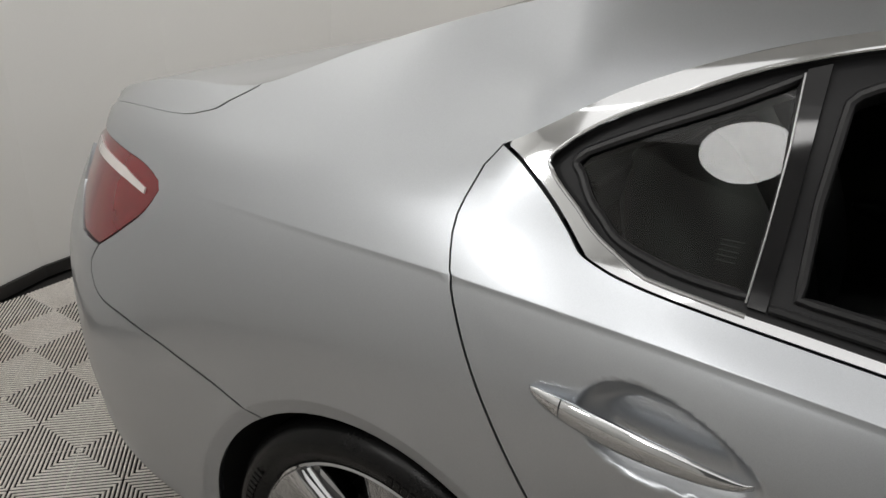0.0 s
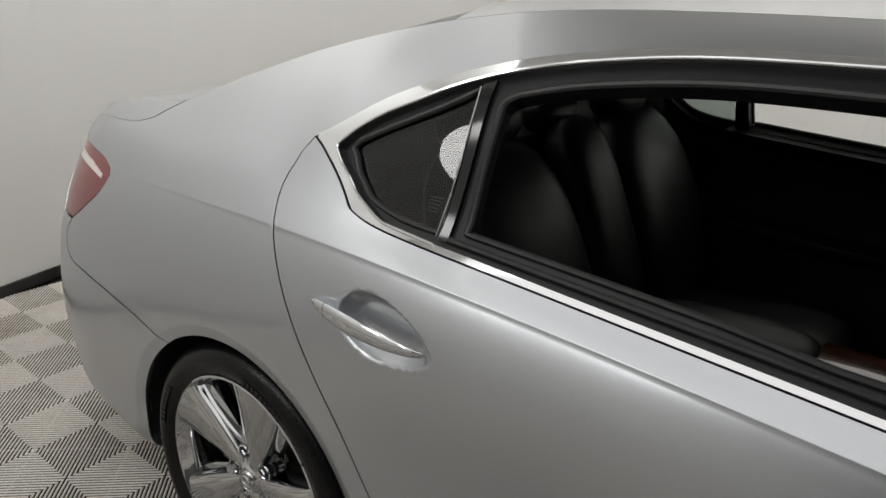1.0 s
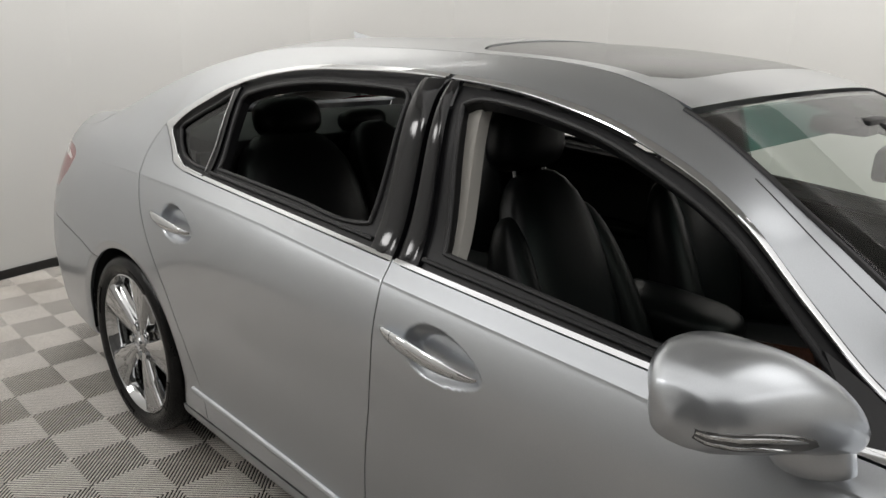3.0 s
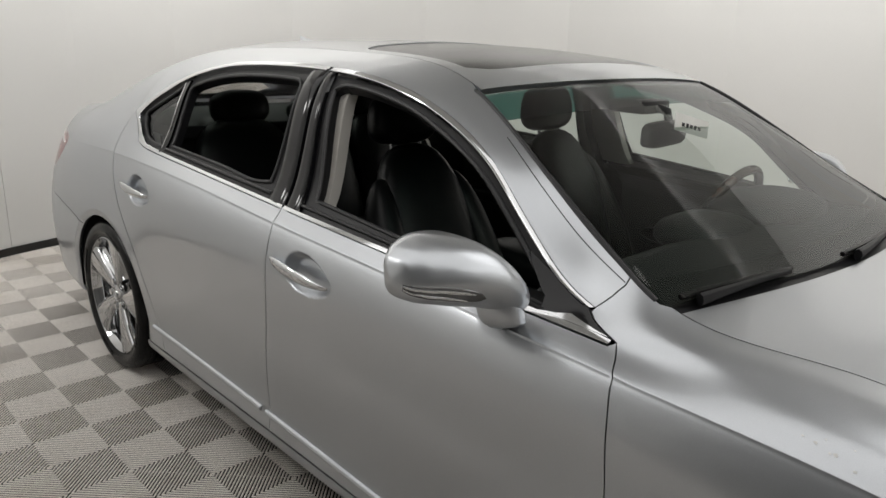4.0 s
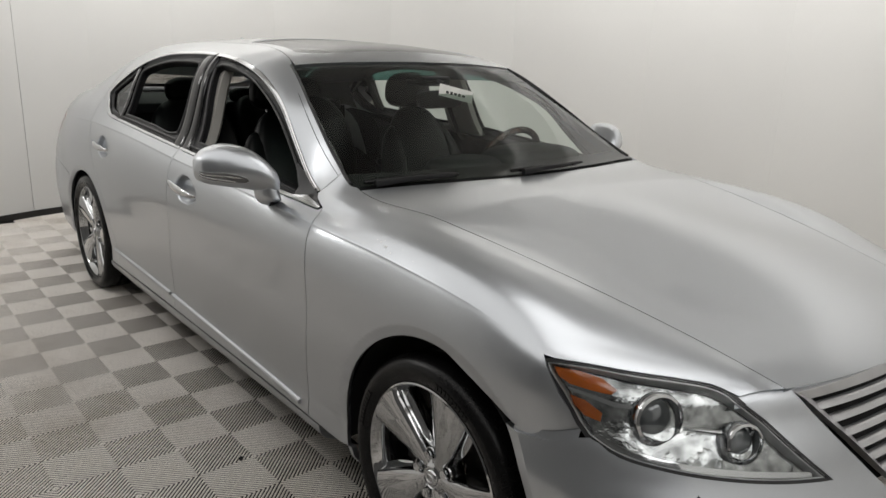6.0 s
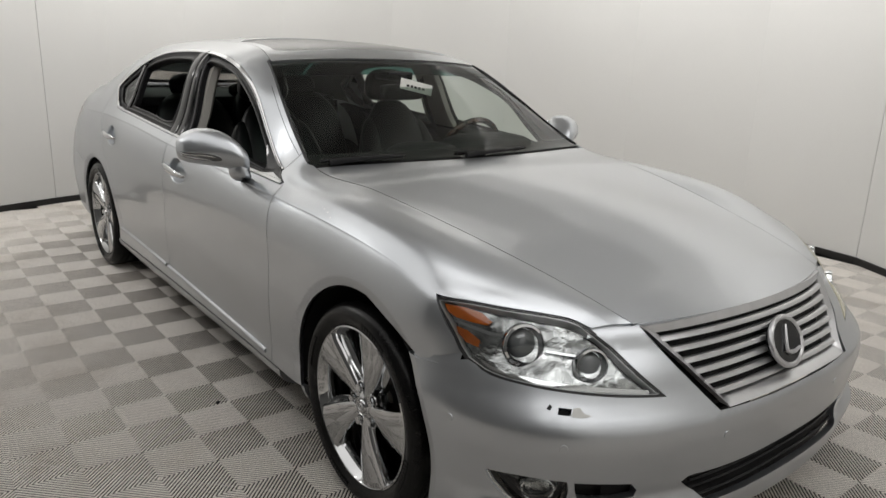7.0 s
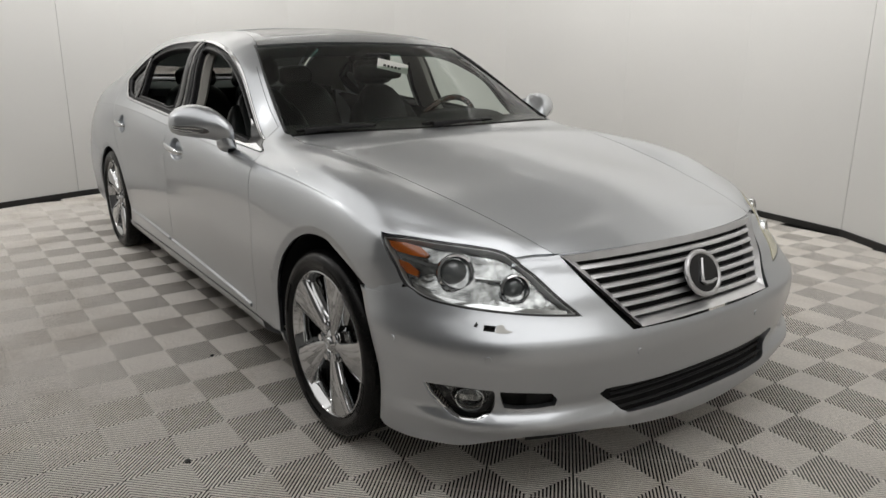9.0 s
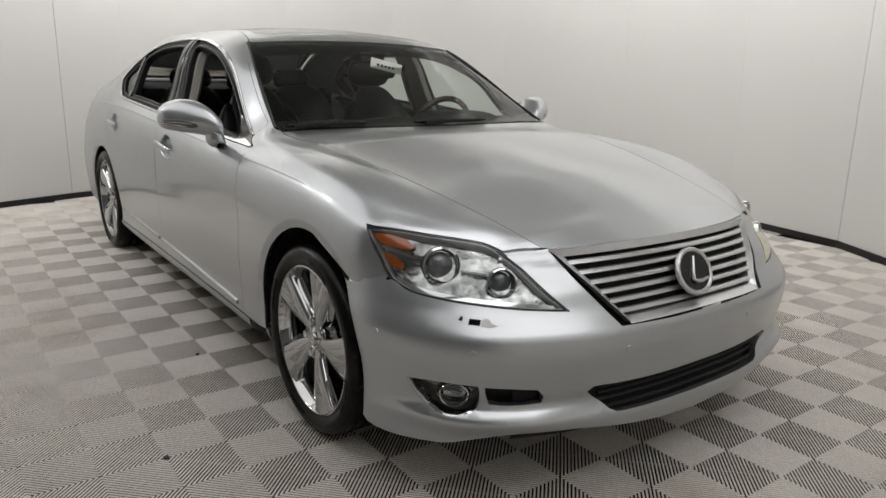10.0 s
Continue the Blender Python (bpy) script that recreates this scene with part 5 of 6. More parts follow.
# ---- door handles and mirrors ----
for side, mir in (("right", False), ("left", True)):
    sg = 1 if mir else -1
    for (x0, x1, z0, z1), door in (((-1.832, -1.553, 0.853, 0.832), front_doors[side]), ((-2.965, -2.690, 0.880, 0.872), rear_doors[side])):
        def ring_at(bm, f):
            x, z = x0 + (x1 - x0) * f, z0 + (z1 - z0) * f
            y0 = -skin(x, s_at(x, z))[0, 1]
            hh = 0.0190 * (4 * f * (1 - f)) ** 0.55 * (1.08 - 0.30 * f) + 0.0012
            bulge = 0.030 * (4 * f * (1 - f)) ** 0.5 + 0.002
            in_ = bulge - 0.018 * (4 * f * (1 - f)) ** 0.4 - 0.003
            c = y0 + (bulge + in_) / 2
            hd = (bulge - in_) / 2
            return [bm.verts.new((x, sg * (c + hd * math.sin(a)), z + hh * math.cos(a) + 0.004 * math.sin(a))) for a in np.linspace(0, 2 * math.pi, 17)[:-1]]
        for nm, f0, f1 in (("handle_cap", 0.0, 0.185), ("handle", 0.192, 1.0)):
            bm = bmesh.new()
            rings = [ring_at(bm, f) for f in np.linspace(f0, f1, 22)]
            for a, b in zip(rings, rings[1:]):
                for k in range(16):
                    bm.faces.new((a[k], a[(k + 1) % 16], b[(k + 1) % 16], b[k]))
            bm.faces.new(rings[0][::-1])
            bm.faces.new(rings[-1])
            bmesh.ops.recalc_face_normals(bm, faces=bm.faces)
            part(nm, bm, CHROME, door, "chrome door handle")
    # mirror: housing, foot, lamp strip, glass
    mm = tagged(new("door_mirror"), "silver door mirror with a lamp strip")
    mm.parent = front_doors[side]
    MY = [-1.090, -1.082, -1.065, -1.03, -0.99, -0.945, -0.91, -0.885, -0.868, -0.860]
    mcx, mcz = spline(MY, [-1.085, -1.083, -1.078, -1.068, -1.052, -1.03, -1.005, -0.985, -0.972, -0.968]), spline(MY, [1.022, 1.023, 1.026, 1.031, 1.032, 1.026, 1.012, 0.996, 0.984, 0.978])
    mrx, mrz = spline(MY, [0.006, 0.030, 0.052, 0.076, 0.090, 0.094, 0.086, 0.070, 0.044, 0.010]), spline(MY, [0.008, 0.030, 0.046, 0.060, 0.068, 0.069, 0.061, 0.048, 0.031, 0.008])

    def mirror_skin(y, ang, lift=0.0):
        """The mirror housing: y along it, ang round it from straight ahead over the top."""
        c, q = math.cos(ang), math.sin(ang)
        n = 3.2 if c < 0 else 2.6
        r = (abs(c) ** n + abs(q) ** n) ** (-1 / n)
        lean = -0.25 * q if q > 0 else 0.0
        return Vector((float(mcx(y)) + (float(mrx(y)) + lift) * (r * c + lean), -sg * y, float(mcz(y)) + (float(mrz(y)) + lift) * r * q))
    bm = bmesh.new()
    ys = [y0 + (y1 - y0) * k / 4 for y0, y1 in zip(MY, MY[1:]) for k in range(4)] + [MY[-1]]
    rings = [[bm.verts.new(mirror_skin(y, a)) for a in np.linspace(0, 2 * math.pi, 41)[:-1]] for y in ys]
    for r0, r1 in zip(rings, rings[1:]):
        for k in range(40):
            bm.faces.new((r0[k], r0[(k + 1) % 40], r1[(k + 1) % 40], r1[k]))
    bm.faces.new(rings[0][::-1])
    bm.faces.new(rings[-1])
    bmesh.ops.recalc_face_normals(bm, faces=bm.faces)
    part("mirror_housing", bm, PAINT, mm)
    bm = bmesh.new()
    rings = []
    for c, rx, ry in (((-0.985, -0.890, 0.985), 0.054, 0.032), ((-0.982, -0.892, 0.958), 0.056, 0.036), ((-0.976, -0.890, 0.936), 0.056, 0.036), ((-0.971, -0.886, 0.922), 0.052, 0.034), ((-0.968, -0.882, 0.914), 0.042, 0.027), ((-0.966, -0.880, 0.912), 0.012, 0.008)):
        rings.append([bm.verts.new((c[0] + rx * math.cos(a), -sg * (c[1] + ry * math.sin(a)), c[2] + 0.012 * math.cos(a))) for a in np.linspace(0, 2 * math.pi, 21)[:-1]])
    for a, b in zip(rings, rings[1:]):
        for k in range(20):
            bm.faces.new((a[k], a[(k + 1) % 20], b[(k + 1) % 20], b[k]))
    bmesh.ops.recalc_face_normals(bm, faces=bm.faces)
    part("mirror_foot", bm, PAINT, mm)
    smoked = bpy.data.materials.get("smoked_lamp_plastic") or mat("smoked_lamp_plastic", (0.10, 0.10, 0.10), 0.12, 0.5, coat=1.0)
    for nm, a_lo, a_hi, lift, m_, y_in in (("lamp_strip", -0.62, -0.10, 0.0022, smoked, -0.965), ("lamp_line", -0.30, -0.20, 0.0040, CHROME, -0.985), ("lamp_line", -0.50, -0.43, 0.0040, CHROME, -0.995)):
        bm = bmesh.new()
        rows_ = []
        for y in np.linspace(-1.084, y_in, 18):
            f = (y + 1.084) / (y_in + 1.084)
            mid_, hw = (a_lo + a_hi) / 2 - 0.12 * f, (a_hi - a_lo) / 2 * (1 - f ** 3) ** 0.5 + 0.01
            rows_.append([bm.verts.new(mirror_skin(y, mid_ + hw * c, lift * h)) for c, h in ((-1.0, -0.5), (-0.85, 0.8), (0, 1.0), (0.85, 0.8), (1.0, -0.5))])
        for r0, r1 in zip(rows_, rows_[1:]):
            for k in range(4):
                bm.faces.new((r0[k], r0[k + 1], r1[k + 1], r1[k]))
        bmesh.ops.recalc_face_normals(bm, faces=bm.faces)
        part(nm, bm, m_, mm, "smoked lamp strip" if nm == "lamp_strip" else "bright line in the lamp")
    bm = bmesh.new()
    soft_box(bm, pose(-1.126, -0.975, 1.022), 0.008, 0.082, 0.048, 4, 28, 10)
    for v in bm.verts:
        v.co.y *= -sg
    part("mirror_glass", bm, mat("mirror_silver", (0.85, 0.86, 0.87), 0.02, 1.0) if "mirror_silver" not in bpy.data.materials else bpy.data.materials["mirror_silver"], mm, "mirror glass")
    # black corner piece ahead of the window
    sheet("corner_trim", skin, [(-0.935, 5.02), (-0.85, 4.99), (-0.765, 4.99), (-0.79, 5.25), (-0.824, 5.6), (-0.845, 5.93), (-0.93, 5.95), (-1.02, 5.80), (-0.945, 5.4)], GLOSSBLACK, front_doors[side], "black corner trim", mirror=mir, lift=0.001, gap=0, du=0.02, dv=0.06, flange=0.01)


# ---- inside the car ----
def slab(bm, outline, y0, y1, bevel=0.01):
    """An outline in x and z drawn out across the car."""
    a = [bm.verts.new((x, y0, z)) for x, z in outline]
    b = [bm.verts.new((x, y1, z)) for x, z in outline]
    n = len(a)
    fs = [bm.faces.new(a), bm.faces.new(b[::-1])]
    for k in range(n):
        fs.append(bm.faces.new((a[k], b[k], b[(k + 1) % n], a[(k + 1) % n])))
    bmesh.ops.recalc_face_normals(bm, faces=fs)
    if bevel:
        bmesh.ops.bevel(bm, geom=list({e for f in fs for e in f.edges}), offset=bevel, segments=3, profile=0.5, affect="EDGES")


def front_seat(y):
    st = tagged(new("front_seat"), "black leather front seat with a headrest")
    st.parent = car
    bm = bmesh.new()
    soft_box(bm, pose(-1.40, y, 0.52, 0, -6, 0), 0.27, 0.20, 0.085, 3.4, 28, 14)
    part("seat_cushion", bm, LEATHER, st)
    for sd in (-1, 1):
        bm = bmesh.new()
        soft_box(bm, pose(-1.40, y + sd * 0.215, 0.545, sd * 8, -6, 0), 0.26, 0.055, 0.10, 2.8, 20, 12)
        part("cushion_bolster", bm, LEATHER, st)
    bm = bmesh.new()

    def back_shape(v):
        k = (v.z + 1) / 2
        return (v.x * (1.0 - 0.25 * k) + 0.25 * math.sin(math.pi * k), v.y * (1.0 - 0.22 * k ** 3), v.z)
    bm2 = pose(-1.755, y, 0.815, 0, -20, 0)
    soft_box(bm, bm2, 0.078, 0.19, 0.335, 3.2, 32, 18, back_shape)
    back = part("backrest", bm, LEATHER, st)
    for sd in (-1, 1):
        bm = bmesh.new()

        def bol(v):
            k = (v.z + 1) / 2
            return (v.x * (1.25 - 0.55 * k) + 0.35 * (1 - k), v.y - sd * 1.1 * k ** 2.2, v.z)
        soft_box(bm, pose(-1.725, y + sd * 0.215, 0.77, 0, -20, 0), 0.075, 0.058, 0.285, 2.6, 22, 16, bol)
        part("backrest_bolster", bm, LEATHER, back)
    bm = bmesh.new()
    soft_box(bm, pose(-1.895, y, 1.215, 0, -12, 0), 0.058, 0.130, 0.088, 2.9, 30, 18, lambda v: (v.x + 0.15 * v.z, v.y * (1 - 0.1 * v.z), v.z))
    head = part("headrest", bm, LEATHER, st)
    for sd in (-1, 1):
        bm = bmesh.new()
        tube(bm, [(-1.86, y + sd * 0.06, 1.04), (-1.885, y + sd * 0.06, 1.17)], 0.0065, 10)
        part("headrest_post", bm, CHROME, head, "chrome headrest post")
    return st


for y in (-0.375, 0.375):
    front_seat(y)

rear = tagged(new("rear_seat"), "black leather rear bench with headrests and a folded-down armrest")
rear.parent = car
for y in (-0.39, 0.39):
    bm = bmesh.new()
    soft_box(bm, pose(-2.52, y, 0.50, 0, -8, 0), 0.30, 0.27, 0.09, 3.2, 28, 14)
    part("seat_cushion", bm, LEATHER, rear)
    bm = bmesh.new()
    soft_box(bm, pose(-2.86, y, 0.80, 0, -24, 0), 0.085, 0.25, 0.33, 3.0, 30, 18, lambda v: (v.x + 0.3 * math.sin(math.pi * (v.z + 1) / 2), v.y * (1 - 0.12 * ((v.z + 1) / 2) ** 3), v.z))
    part("backrest", bm, LEATHER, rear)
    bm = bmesh.new()
    soft_box(bm, pose(-3.0, y * 0.93, 1.145, 0, -14, 0), 0.06, 0.135, 0.075, 2.8, 28, 16)
    part("headrest", bm, LEATHER, rear)
bm = bmesh.new()
soft_box(bm, pose(-2.85, 0, 0.84, 0, -24, 0), 0.07, 0.13, 0.30, 3.2, 24, 16)
part("backrest", bm, LEATHER, rear)
bm = bmesh.new()
soft_box(bm, pose(-3.02, 0, 1.115, 0, -14, 0), 0.05, 0.11, 0.045, 2.8, 24, 14)
part("headrest", bm, LEATHER, rear)
bm = bmesh.new()
soft_box(bm, pose(-2.47, 0, 0.645, 0, -3, 0), 0.22, 0.115, 0.045, 3.4, 24, 12)
arm = part("armrest", bm, LEATHER, rear)
bm = bmesh.new()
box(bm, -2.26, -2.08, -0.10, 0.10, 0.615, 0.672, 0.008)
part("armrest_box", bm, BURL, arm, "polished burl wood box lid")
bm = bmesh.new()
slab(bm, [(-3.0, 1.075), (-3.55, 1.10), (-3.55, 1.05), (-3.0, 1.02)], -0.66, 0.66, 0.008)
part("parcel_shelf", bm, SOFT, car, "black rear parcel shelf")

# dashboard, console, steering wheel
dash = tagged(new("dashboard"), "charcoal dashboard with a burl wood strip")
dash.parent = car
bm = bmesh.new()
slab(bm, [(-0.66, 0.955), (-0.80, 0.982), (-0.95, 0.978), (-1.04, 0.94), (-1.07, 0.89), (-1.06, 0.80), (-1.02, 0.74), (-1.0, 0.5), (-0.7, 0.5)], -0.70, 0.70, 0.02)
part("dash_body", bm, SOFT, dash)
bm = bmesh.new()
soft_box(bm, pose(-0.98, 0.37, 0.985), 0.15, 0.24, 0.055, 2.6, 26, 14)
part("instrument_hood", bm, SOFT, dash)
bm = bmesh.new()
soft_box(bm, pose(-1.0, 0.0, 0.965), 0.11, 0.17, 0.045, 2.8, 24, 12)
part("screen_hood", bm, SOFT, dash)
bm = bmesh.new()
slab(bm, [(-1.055, 0.86), (-1.078, 0.855), (-1.07, 0.815), (-1.05, 0.82)], -0.69, 0.69, 0.004)
part("wood_strip", bm, BURL, dash, "burl wood strip")
cons = tagged(new("centre_console"), "black centre console with a leather armrest and burl wood panel")
cons.parent = car
bm = bmesh.new()
slab(bm, [(-1.02, 0.80), (-1.18, 0.70), (-1.42, 0.66), (-1.82, 0.66), (-1.82, 0.35), (-1.02, 0.35)], -0.115, 0.115, 0.015)
part("console_body", bm, SOFT, cons)
bm = bmesh.new()
soft_box(bm, pose(-1.62, 0, 0.715, 0, 2, 0), 0.20, 0.112, 0.055, 3.4, 28, 14)
part("armrest", bm, LEATHER, cons)
bm = bmesh.new()
slab(bm, [(-1.10, 0.757), (-1.19, 0.708), (-1.42, 0.668), (-1.42, 0.662), (-1.19, 0.70), (-1.10, 0.75)], -0.10, 0.10, 0.0)
panel = part("wood_panel", bm, BURL, cons, "burl wood panel")
for k in range(4):
    bm = bmesh.new()
    box(bm, -1.39 + 0.035 * k, -1.365 + 0.035 * k, -0.075, -0.02, 0.672 + 0.004 * k, 0.684 + 0.005 * k, 0.002)
    part("switch", bm, SATIN, panel, "grey switch")
bm = bmesh.new()
tube(bm, [(-1.22, 0.03, 0.69), (-1.235, 0.03, 0.76), (-1.24, 0.03, 0.79)], [0.012, 0.014, 0.02], 12)
part("gear_lever", bm, LEATHER, cons)
sw = tagged(new("steering_wheel"), "steering wheel with a burl wood upper rim")
sw.parent = car
swm = Matrix.Translation((-1.12, 0.365, 0.925)) @ pose(0, 0, 0, 0, -68, 0)
for nm, a0, a1, m_ in (("wood_rim", -58, 58, BURL), ("leather_rim", 58, 302, LEATHER)):
    bm = bmesh.new()
    tube(bm, [swm @ Vector((0.183 * math.cos(radians(a)), 0.183 * math.sin(radians(a)), 0)) for a in np.linspace(a0, a1, 40)], 0.0155, 10)
    part(nm, bm, m_, sw)
bm = bmesh.new()
soft_box(bm, swm @ pose(0, 0, -0.01), 0.07, 0.085, 0.03, 2.6, 24, 12)
part("wheel_hub", bm, SOFT, sw)
for a in (180, 85, -85):
    bm = bmesh.new()
    tube(bm, [swm @ Vector((0.05 * math.cos(radians(a)), 0.05 * math.sin(radians(a)), -0.01)), swm @ Vector((0.18 * math.cos(radians(a)), 0.18 * math.sin(radians(a)), 0))], 0.018, 8, flat=0.5)
    part("wheel_spoke", bm, SATIN, sw)
bm = bmesh.new()
tube(bm, [(-1.13, 0.365, 0.92), (-0.9, 0.365, 0.80)], 0.04, 12)
part("steering_column", bm, SOFT, sw)

# linings
for side, mir in (("right", False), ("left", True)):
    for x0, x1, dr in ((-0.80, -1.80, front_doors[side]), (-1.95, -2.80, rear_doors[side])):
        sheet("door_lining", skin, line_s(1.5, x0, x1, 10) + line_s(4.98, x1, x0, 10), SOFT, dr, "charcoal door lining", mirror=mir, lift=-0.075, gap=0, flange=0.0, du=0.08, dv=0.3)
        sg = 1 if mir else -1
        bm = bmesh.new()
        xm = (x0 + x1) / 2
        soft_box(bm, pose(xm - 0.05, sg * 0.77, 0.70), 0.30, 0.05, 0.035, 3, 24, 10)
        part("door_armrest", bm, LEATHER, dr)
        bm = bmesh.new()
        ys = np.linspace(x0 - 0.03, x1 + 0.03, 12)
        P = skin(ys, np.full(12, 4.98))
        a = [bm.verts.new((p[0], -sg * (p[1] + 0.02), p[2] + 0.004)) for p in P]
        b = [bm.verts.new((p[0], -sg * (p[1] + 0.10), p[2] - 0.004)) for p in P]
        for k in range(11):
            bm.faces.new((a[k], a[k + 1], b[k + 1], b[k]))
        bmesh.ops.solidify(bm, geom=bm.faces[:], thickness=0.01)
        part("window_ledge", bm, SOFT, dr, "black ledge under the window")
    bm = bmesh.new()
    rings = []
    for s_ in np.linspace(4.9, 5.95, 10):
        k = (s_ - 5) / 0.95
        P = skin(np.array([-1.735 - 0.075 * k, -1.955]), np.array([s_, s_]))
        e = 1 if mir else -1
        rings.append([bm.verts.new((x_, e * (-y_ - d_), z_)) for x_, y_, z_, d_ in ((*P[0], 0.04), (*P[0], 0.075), (P[0][0] - 0.03, P[0][1], P[0][2], 0.095), (*P[1], 0.095), (*P[1], 0.04))])
    for a, b in zip(rings, rings[1:]):
        for k in range(5):
            bm.faces.new((a[k], a[(k + 1) % 5], b[(k + 1) % 5], b[k]))
    bmesh.ops.recalc_face_normals(bm, faces=bm.faces)
    part("pillar_lining", bm, BEIGE, car, "light grey pillar lining")
    sheet("pillar_lining", skin, [(-0.80, 5.7), (-0.78, 6.5), (-1.36, 6.5), (-1.36, 5.95), (-1.1, 5.85)], BEIGE, car, "light grey pillar lining", mirror=mir, lift=-0.03, gap=0, flange=0.0, du=0.05, dv=0.1)
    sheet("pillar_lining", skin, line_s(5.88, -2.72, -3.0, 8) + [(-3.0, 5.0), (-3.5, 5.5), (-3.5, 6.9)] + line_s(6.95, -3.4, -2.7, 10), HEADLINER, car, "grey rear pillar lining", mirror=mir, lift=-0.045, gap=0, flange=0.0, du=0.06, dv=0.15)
    # belt
    bm = bmesh.new()
    P = [skin(np.array([x]), np.array([s]))[0] for x, s in ((-1.90, 5.72), (-1.88, 5.3), (-1.84, 4.9), (-1.80, 4.3))]
    sg = 1 if mir else -1
    a = [bm.verts.new((p[0] - 0.022, -sg * (p[1] + 0.085 + 0.03 * i), p[2])) for i, p in enumerate(P)]
    b = [bm.verts.new((p[0] + 0.022, -sg * (p[1] + 0.09 + 0.03 * i), p[2])) for i, p in enumerate(P)]
    for k in range(3):
        bm.faces.new((a[k], a[k + 1], b[k + 1], b[k]))
    bmesh.ops.solidify(bm, geom=bm.faces[:], thickness=0.003)
    belt = part("seat_belt", bm, mat("black_webbing", (0.012, 0.012, 0.012), 0.8, bump=0.3) if "black_webbing" not in bpy.data.materials else bpy.data.materials["black_webbing"], car, "black seat belt")
    bm = bmesh.new()
    box(bm, -1.835, -1.79, *sorted((sg * 0.655, sg * 0.661)), 0.715, 0.775, 0.002)
    part("buckle_tongue", bm, CHROME, belt, "bright buckle tongue")
ss = np.linspace(6.05, 9.95, 50)
sheet("headlining", skin, [(-1.42, s) for s in ss] + [(-2.95, s) for s in ss[::-1]], HEADLINER, car, "grey cloth headlining", lift=-0.035, gap=0, flange=0, du=0.1, dv=0.15)
bm = bmesh.new()
box(bm, -3.2, -0.7, -0.78, 0.78, 0.30, 0.33, 0.0)
part("floor_pan", bm, VOID, car, "dark cabin carpet")
bm = bmesh.new()
box(bm, -0.72, -0.69, -0.74, 0.74, 0.3, 0.93)
part("bulkhead", bm, VOID, car, "dark bulkhead")
bm = bmesh.new()
box(bm, -3.05, -3.02, -0.70, 0.70, 0.3, 1.04)
part("bulkhead", bm, VOID, car, "dark bulkhead")
bm = bmesh.new()
box(bm, 0.42, 0.45, -0.55, 0.55, 0.25, 0.70)
part("radiator_panel", bm, VOID, car, "dark panel behind the grille")
bm = bmesh.new()
box(bm, -4.0, 0.42, -0.55, 0.55, 0.16, 0.19)
part("underbody", bm, VOID, car, "dark underbody")

# inner mirror, windscreen edges, wipers
rv = tagged(new("inner_mirror"), "black inner rear-view mirror")
rv.parent = car
bm = bmesh.new()
soft_box(bm, pose(-1.15, -0.02, 1.225, 0, 0, 6), 0.022, 0.125, 0.036, 5.0, 40, 18)
part("mirror_shell", bm, BLACK, rv)
bm = bmesh.new()
tube(bm, [(-1.14, -0.01, 1.235), (-1.16, 0, 1.285), (-1.22, 0, 1.30)], 0.013, 10)
part("mirror_stalk", bm, BLACK, rv)
bm = bmesh.new()
box(bm, -1.32, -1.19, -0.07, 0.07, 1.275, 1.315, 0.012)
part("sensor_box", bm, BLACK, rv)
SHADE = glass_mat("shade_band_glass", (0.10, 0.24, 0.22))
wsl = bpy.data.objects["windscreen"]
sheet("shade_band", skin, [(hdr(s) + 0.01, s) for s in np.linspace(6.93, 9.07, 31)] + [(hdr(s) + 0.12, s) for s in np.linspace(9.05, 6.95, 31)], SHADE, wsl, "green shaded band", lift=-0.010, gap=0, flange=0, du=0.05, dv=0.1)
sheet("black_edge", skin, [(cowl(s) + 0.010, s) for s in np.linspace(6.90, 9.10, 41)] + [(cowl(s) - 0.062, s) for s in np.linspace(9.08, 6.92, 41)], VOID, wsl, "black printed edge", lift=-0.0075, gap=0, flange=0, du=0.04, dv=0.08)
for m_ in (1, -1):
    f_ = (lambda s: s) if m_ > 0 else (lambda s: 16 - s)
    sheet("black_edge", skin, [(x, f_(6.885)) for x in np.linspace(-1.34, -0.73, 20)] + [(x, f_(6.945)) for x in np.linspace(-0.73, -1.34, 20)], GLOSSBLACK, wsl, "black edge moulding", lift=0.001, gap=0, flange=0.006, du=0.04, dv=0.05)
sheet("cowl_panel", skin, [(cowl(s) + 0.002, s) for s in np.linspace(6.95, 9.05, 41)] + [(cowl(s) + 0.050, s) for s in np.linspace(9.04, 6.96, 41)], BLACK, car, "black cowl strip", lift=-0.012, gap=0, flange=0.02, du=0.03, dv=0.08)
for s0, s1, s_hub in ((7.04, 7.50, 7.20), (7.80, 8.36, 7.98)):
    wp = tagged(new("wiper"), "black windscreen wiper")
    wp.parent = car

    def on_screen(q, back, up):
        return Vector(skin(np.array([cowl(q) - back]), np.array([q]))[0]) + Vector((0.3, 0, 0.95)) * up
    bm = bmesh.new()
    tube(bm, [on_screen(s0 + (s1 - s0) * f, -0.004 + 0.004 * f, 0.010) for f in np.linspace(0, 1, 9)], [0.006] + [0.0085] * 7 + [0.004], 8)
    part("wiper_blade", bm, RUBBER, wp)
    bm = bmesh.new()
    tube(bm, [on_screen(s_hub - 0.12 + 0.40 * f, -0.022 + 0.016 * f, 0.010 + 0.005 * math.sin(math.pi * f)) for f in np.linspace(0, 1, 7)], [0.014, 0.012, 0.010, 0.009, 0.008, 0.007, 0.006], 8, flat=0.7)
    part("wiper_arm", bm, BLACK, wp)
